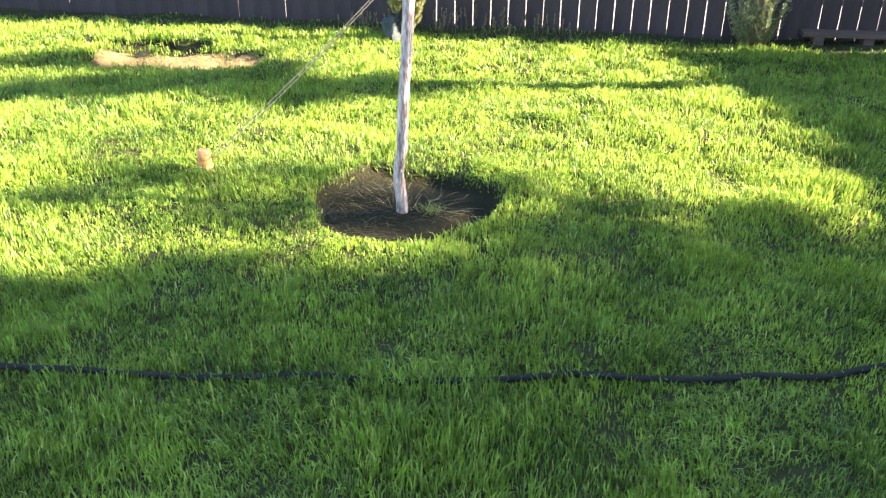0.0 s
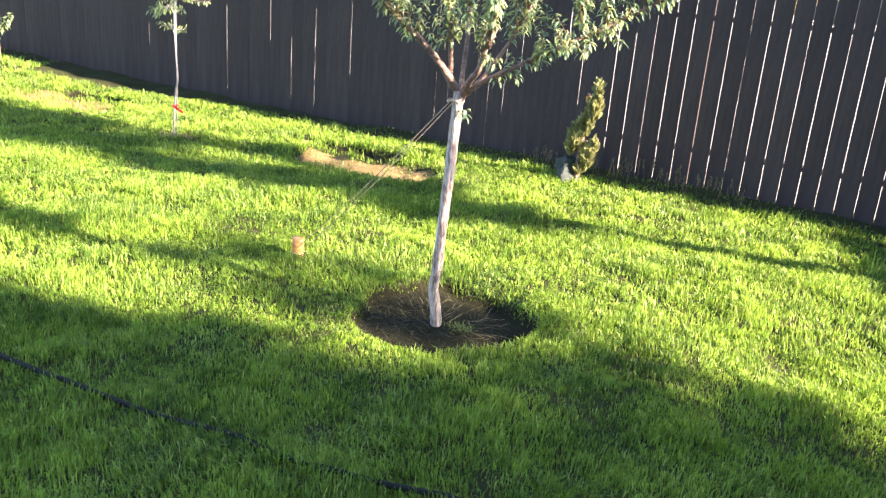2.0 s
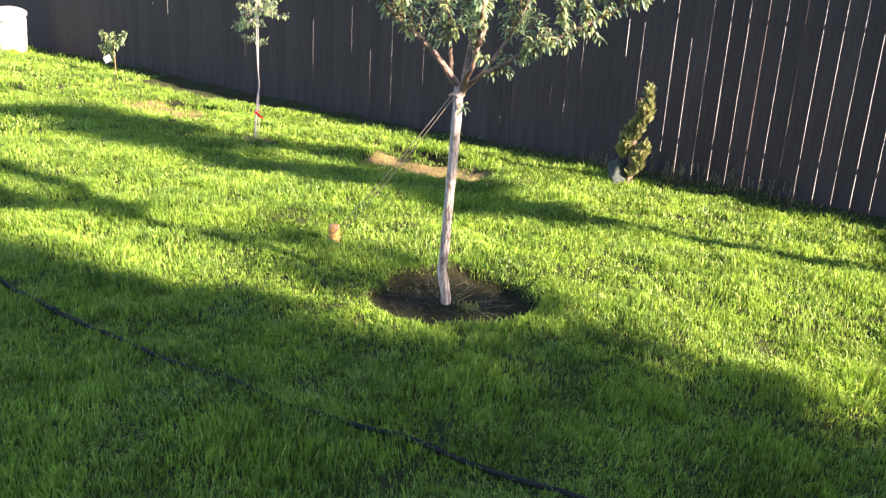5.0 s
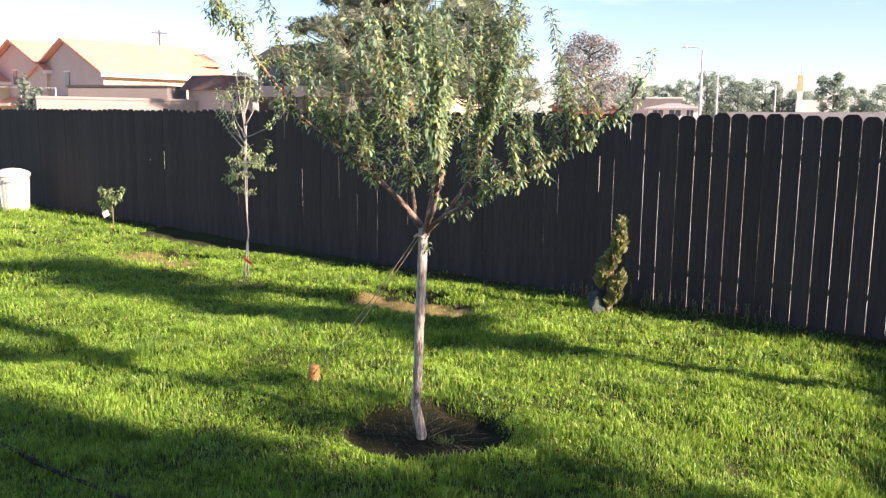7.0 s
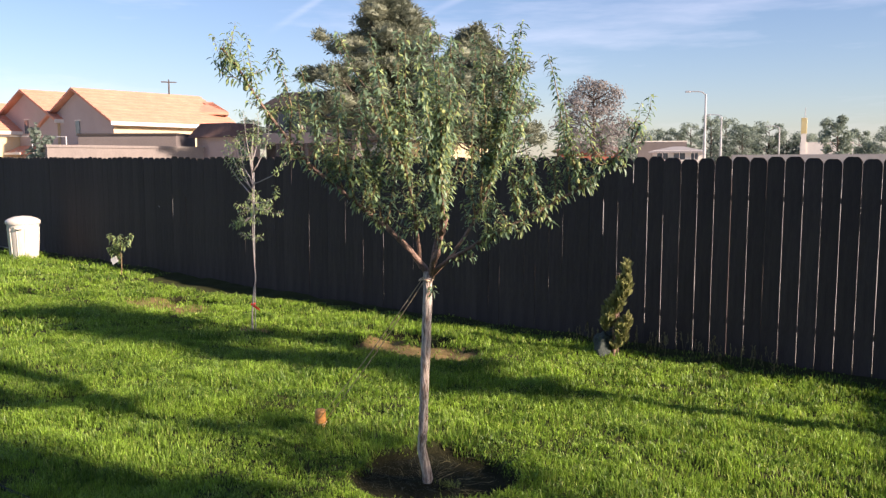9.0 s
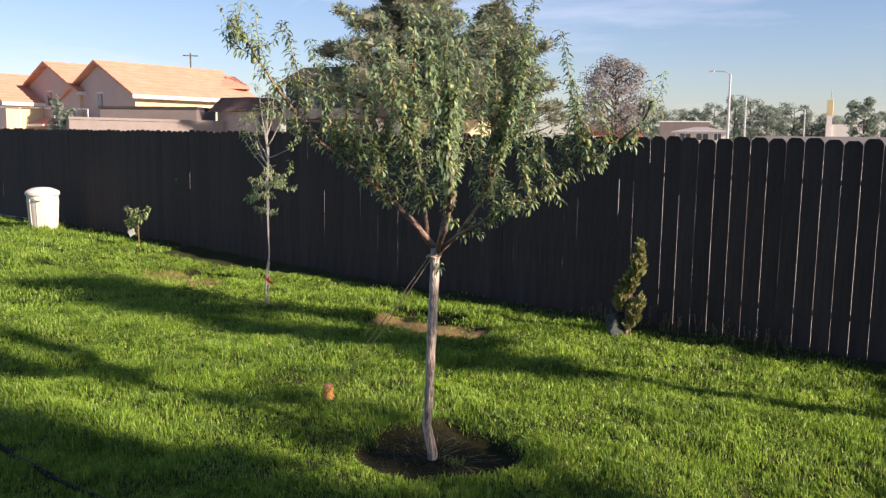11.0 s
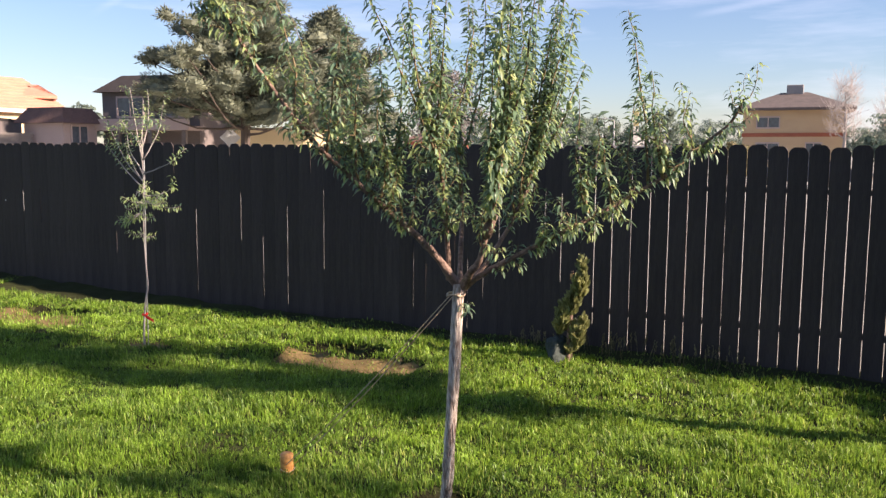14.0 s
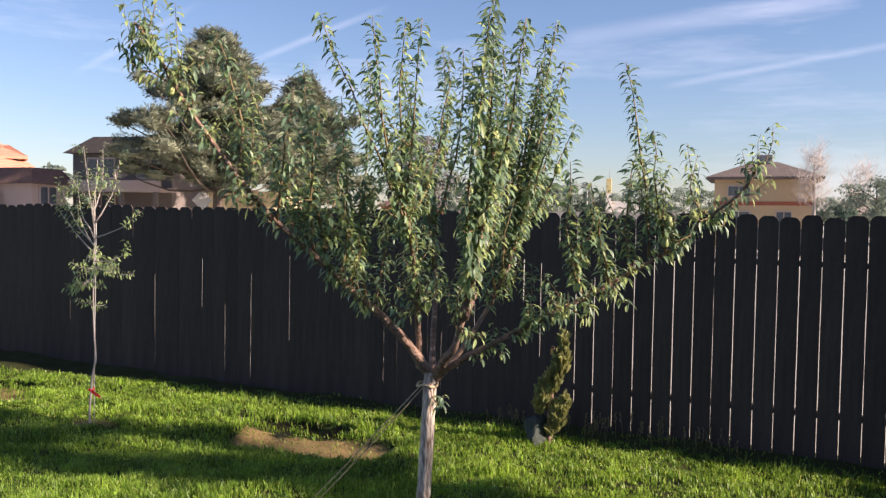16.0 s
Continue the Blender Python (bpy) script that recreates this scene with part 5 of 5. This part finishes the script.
# trees far off: tapered trunk, limbs, and many small leaf clumps
def far_tree(name, bearing, dist, height, crown, low, mat, label, seed, leaf=0.3, count=2600, lobes=14, bare=False, place=None, stem=0.022):
    r = random.Random(seed)
    p = place or far(bearing, dist)
    t = thing(name, (p.x, p.y, BASE), label, "tree")
    g, wood = Geo(), Geo()
    wood.tube([(0, 0, -0.1), (0.1, 0, height * 0.4), (0, 0.05, height * 0.93)], [height * stem, height * stem * 0.73, 0.02], 8, 0.2)
    centres = []
    for i in range(lobes):
        f = (i + 0.5) / lobes
        h = low + (height - low) * (0.08 + 0.88 * f)
        a = i * 2.4 + r.uniform(-0.5, 0.5)
        reach = crown * ((1 - (2 * f - 0.9) ** 2 * 0.75) ** 0.5 if (2 * f - 0.9) ** 2 * 0.75 < 1 else 0.2) * r.uniform(0.45, 0.8)
        c = Vector((reach * math.cos(a), reach * math.sin(a), h))
        wood.tube([(0, 0, max(h - reach * 0.5, low * 0.6)), c * 0.6 + Vector((0, 0, h * 0.36)), c], [height * 0.008, height * 0.006, 0.015], 5)
        centres.append((c, crown * r.uniform(0.26, 0.44), max((height - low) / lobes * 1.5, crown * 0.2) * r.uniform(0.8, 1.2)))
    for i in range(count):
        c, w, hh = r.choice(centres)
        d = Vector((r.gauss(0, 1), r.gauss(0, 1), r.gauss(0, 1))).normalized() * r.random() ** 0.4
        q = c + Vector((d.x * w, d.y * w, d.z * hh))
        n1 = Vector((r.uniform(-1, 1), r.uniform(-1, 1), r.uniform(-0.2, 1))).normalized()
        if bare:
            wood.tube([q, q + (n1 + Vector((0, 0, 0.5))) * leaf * 2.5], [0.011, 0.005], 3, cap=False)
            continue
        # leaf faces look outward from their clump
        face = (d.normalized() + n1 * 0.55).normalized()
        n1 = face.cross(Vector((r.uniform(-1, 1), r.uniform(-1, 1), r.uniform(-1, 1)))).normalized()
        n2 = face.cross(n1)
        s = leaf * r.uniform(0.6, 1.3)
        g.add([q, q + n1 * s * 0.5 + n2 * s * 0.35, q + n1 * s, q + n1 * s * 0.5 - n2 * s * 0.35], [(0, 1, 2, 3)])
    part("trunk", wood, BAREWOOD if bare else DARKBARK, t)
    if not bare:
        part("crown", g, mat, t, "", False, "stuff")
    return t


def pine_tree(bearing, dist, height, crown, label, seed, boughs):
    """A pine: whorls of limbs, each carrying flat clumps of needles towards its end, with gaps between them."""
    r = random.Random(seed)
    p = far(bearing, dist)
    t = thing("pine_tree", (p.x, p.y, BASE), label, "tree", "pines")
    trunk = Geo().tube([(0, 0, -0.1), (0.12, 0, height * 0.35), (-0.05, 0.1, height * 0.7), (0, 0, height * 0.97)], [0.24, 0.19, 0.11, 0.03], 9, 0.2)
    part("trunk", trunk, DARKBARK, t)
    needles = Geo()
    for i in range(boughs):
        f = (i + 0.5) / boughs
        h = height * (0.25 + 0.67 * f)
        a = i * 2.4 + r.uniform(-0.4, 0.4)
        reach = crown * (1.0 if f < 0.35 else (1.5 * (1.02 - f)) ** 1.15) * r.uniform(0.55, 1.08)
        tip = Vector((reach * math.cos(a), reach * math.sin(a), h + reach * r.uniform(0.1, 0.45)))
        root = Vector((0, 0, h - 0.1))
        limb = [root.lerp(tip, k / 4) + Vector((0, 0, -0.12 * reach * math.sin(math.pi * k / 4))) for k in range(5)]
        part("limb", Geo().tube(limb, [0.07 - 0.013 * k for k in range(5)], 5), DARKBARK, t)
        # tufted puffs of needles along the outer part, drawn out along the limb, with needles standing out from each
        way = (tip - root).normalized()
        for k in range(5):
            c = root.lerp(tip, 0.3 + 0.18 * k + r.uniform(-0.06, 0.06)) + Vector((r.uniform(-0.45, 0.45), r.uniform(-0.45, 0.45), r.uniform(-0.1, 0.4)))
            w = r.uniform(0.44, 0.68)

            def skin(d, f):
                q = Vector((d.x, d.y, d.z * 0.7)) * w * f * (0.8 + 0.45 * noise.noise(d * 2.2 + c))
                return c + q + way * q.dot(way) * 0.55

            # the shaded inside of the puff
            for a in range(5):
                lat = math.pi * (a / 5 - 0.5)
                for b in range(7):
                    quad = []
                    for la, lo in ((lat, b), (lat, b + 1), (lat + math.pi / 5, b + 1), (lat + math.pi / 5, b)):
                        lo *= 2 * math.pi / 7
                        quad.append(skin(Vector((math.cos(la) * math.cos(lo), math.cos(la) * math.sin(lo), math.sin(la))), 0.72))
                    needles.add(quad, [(0, 1, 2, 3)])
            for _ in range(170):
                d = Vector((r.gauss(0, 1), r.gauss(0, 1), r.gauss(0, 1) + 0.25)).normalized()
                q = skin(d, r.uniform(0.7, 1.0))
                for _ in range(3):
                    e = (d + way * 0.4 + Vector((r.uniform(-0.5, 0.5), r.uniform(-0.5, 0.5), r.uniform(-0.2, 0.6)))).normalized()
                    s = e.cross(Vector((r.uniform(-1, 1), r.uniform(-1, 1), r.uniform(-1, 1)))).normalized() * 0.02
                    needles.add([q - s, q + s, q + e * r.uniform(0.1, 0.2)], [(0, 1, 2)])
    part("crown", needles, PINE, t, "", False, "stuff")


pine_tree(32.0, 40, 10.0, 4.0, "large dark pine with dense uneven boughs", 1, 66)
pine_tree(26.4, 45, 9.0, 3.2, "dark pine beside the larger one", 2, 48)
far_tree("grey_tree", 18.6, 62, 7.6, 2.9, 2.2, GREYLEAF, "round greyish purple tree beyond the fence", 3, 0.17, 8000, 34)
far_tree("tree", 41.5, 60, 4.6, 1.8, 0.6, FARLEAF, "green tree between the houses", 4, 0.3, 2400)
r_line = random.Random(20)
for i in range(30):
    b = 17.5 - i * 0.98 + r_line.uniform(-0.4, 0.4)
    tall = r_line.uniform(7.5, 11.0) * (1.0 if b > 7 else 0.72)
    far_tree("tree", b, r_line.uniform(150, 185), tall, r_line.uniform(2.6, 4.2), 1.0, FARLEAF, "hazy green tree in the far tree line", 30 + i, 0.32, 2900, 18)
far_tree("tree", 3.9, 130, 8.0, 2.6, 1.0, FARLEAF, "rounded green tree far beyond the fence", 70, 0.4, 2600)
far_tree("bare_tree", -6.2, 66, 6.8, 1.2, 2.4, None, "pale leafless tree beside the golden house", 71, 0.35, 500, 14, True)
far_tree("bare_tree", -8.8, 70, 5.8, 1.6, 1.5, None, "pale leafless tree between the houses", 72, 0.35, 400, 14, True)
far_tree("tree", -9.6, 62, 4.5, 2.6, 0.6, FARLEAF, "spreading grey-green tree in front of the pale house", 73, 0.18, 5200, 20)
far_tree("bush", 0.0, 55, 2.3, 1.0, 0.2, STRAW, "dry tan bush beyond the fence", 74, 0.2, 1500, 10)
far_tree("bush", -7.8, 50, 2.5, 1.0, 0.2, DARKLEAF, "olive bush beyond the fence", 75, 0.2, 1500, 10)
far_tree("bush", 53.9, 43, 3.3, 0.7, 0.2, FARLEAF, "small green bush at the block wall", 76, 0.2, 900, 8)

# chain-link fence posts at the far lots
p0, p1 = far(62.0, 44), far(52.5, 44)
cl = thing("chain_link_fence", (p0.x, p0.y, BASE), "galvanised chain-link fence by the far houses", "fence", "", math.degrees(math.atan2(p1.y - p0.y, p1.x - p0.x)))
ln = (p1 - p0).length
for i in range(6):
    part("post", Geo().tube([(ln * i / 5, 0, 0), (ln * i / 5, 0, 3.0)], [0.03, 0.03], 6), STEEL, cl)
part("top_rail", Geo().tube([(0, 0, 2.98), (ln, 0, 2.98)], [0.018, 0.018], 5), STEEL, cl)
wires = Geo()
for i in range(int(ln / 0.25)):
    for sgn in (1, -1):
        a, b = i * 0.25, i * 0.25 + sgn * 2.4
        if 0 <= b <= ln:
            wires.tube([(a, 0, 0.9), (b, 0, 2.96)], [0.0025, 0.0025], 3, cap=False)
part("mesh_wire", wires, STEEL, cl, "", False, "stuff")


def car(bearing, dist, turn, mat, label):
    p = far(bearing, dist)
    t = thing("car", (p.x, p.y, BASE), label, "car", "parked cars", turn)
    prof = [(-2.2, 0.3), (-2.25, 0.8), (-1.9, 0.95), (-1.2, 1.05), (-0.6, 1.48), (0.9, 1.5), (1.7, 1.05), (2.2, 0.95), (2.25, 0.4), (2.1, 0.3)]
    n = len(prof)
    part("body", Geo().add([(x, -0.85, z) for x, z in prof] + [(x, 0.85, z) for x, z in prof], [tuple(range(n)), tuple(range(2 * n - 1, n - 1, -1))] + [((i + 1) % n, i, n + i, n + (i + 1) % n) for i in range(n)]), mat, t)
    part("window", Geo().add([(-1.0, -0.855, 1.06), (-0.5, -0.855, 1.42), (0.8, -0.855, 1.43), (1.45, -0.855, 1.06), (-1.0, -0.85, 1.06), (-0.5, -0.85, 1.42), (0.8, -0.85, 1.43), (1.45, -0.85, 1.06)], [(3, 2, 1, 0), (4, 5, 6, 7), (0, 1, 5, 4), (1, 2, 6, 5), (2, 3, 7, 6), (3, 0, 4, 7)]), GLASS, t)
    for x in (-1.35, 1.35):
        for y in (-0.8, 0.8):
            part("wheel", Geo().tube([(x, y - 0.1, 0.32), (x, y + 0.1, 0.32)], [0.32, 0.32], 14), HOSE, t)


car(-3.7, 46, 0, CARPAINT, "dark parked car beyond the fence")
car(11.0, 92, 10, TRIM, "white parked car by the low house")
car(1.5, 110, 5, CARPAINT, "dark parked car by the boundary wall")

# ---- an unseen house, added to shade the near lawn ----
shade_house = thing("house", (6.05, -9.45, -0.02), "unseen two-storey stucco house, added to shade the near lawn", "house")
part("wall", Geo().box(0, 0, 0, 8.0, 11.62, 4.5), STUCCO_PINK, shade_house)
part("roof", Geo().add([(-0.3, -0.3, 4.5), (8.3, -0.3, 4.5), (8.3, 11.66, 4.5), (-0.3, 11.66, 4.5), (4, 4, 6.0), (4, 8, 6.0), (-0.3, -0.3, 4.65), (8.3, -0.3, 4.65), (8.3, 11.66, 4.65), (-0.3, 11.66, 4.65)],
                       [(3, 2, 1, 0), (6, 7, 4), (7, 8, 5, 4), (8, 9, 5), (9, 6, 4, 5), (0, 1, 7, 6), (1, 2, 8, 7), (2, 3, 9, 8), (3, 0, 6, 9)]), BROWNROOF, shade_house)
window(shade_house, 2.0, 3.5, 1.0, 2.2, 11.64, 1)

# ---- the tree beside the side fence: its shadow lies across the lawn ----
far_tree("shade_tree", 0, 0, 5.2, 1.0, 2.05, LEAF, "leafy tree standing beside the side fence", 90, 0.12, 6500, 22, place=Vector((4.25, 5.2, 0)), stem=0.025)
# two unseen shrubs, added to break up the edge of the near shade
far_tree("shade_shrub", 0, 0, 3.5, 0.55, 0.4, LEAF, "unseen tall narrow shrub, added to soften the edge of the house shade", 91, 0.1, 2200, 26, place=Vector((5.7, 2.2, 0)), stem=0.01)
far_tree("shade_shrub", 0, 0, 2.6, 0.8, 0.2, LEAF, "unseen wide leafy shrub, added to shade the near lawn at the right", 93, 0.1, 3200, 26, place=Vector((5.5, 2.68, 0)), stem=0.01)
# unseen sparse crown, added only for half shade on the lawn beside the basin
far_tree("dapple_tree", 0, 0, 3.6, 0.5, 2.3, LEAF, "unseen slender sparse tree, added to dapple the lawn beside the basin", 92, 0.08, 900, 14, place=Vector((5.6, 3.1, 0)), stem=0.006)
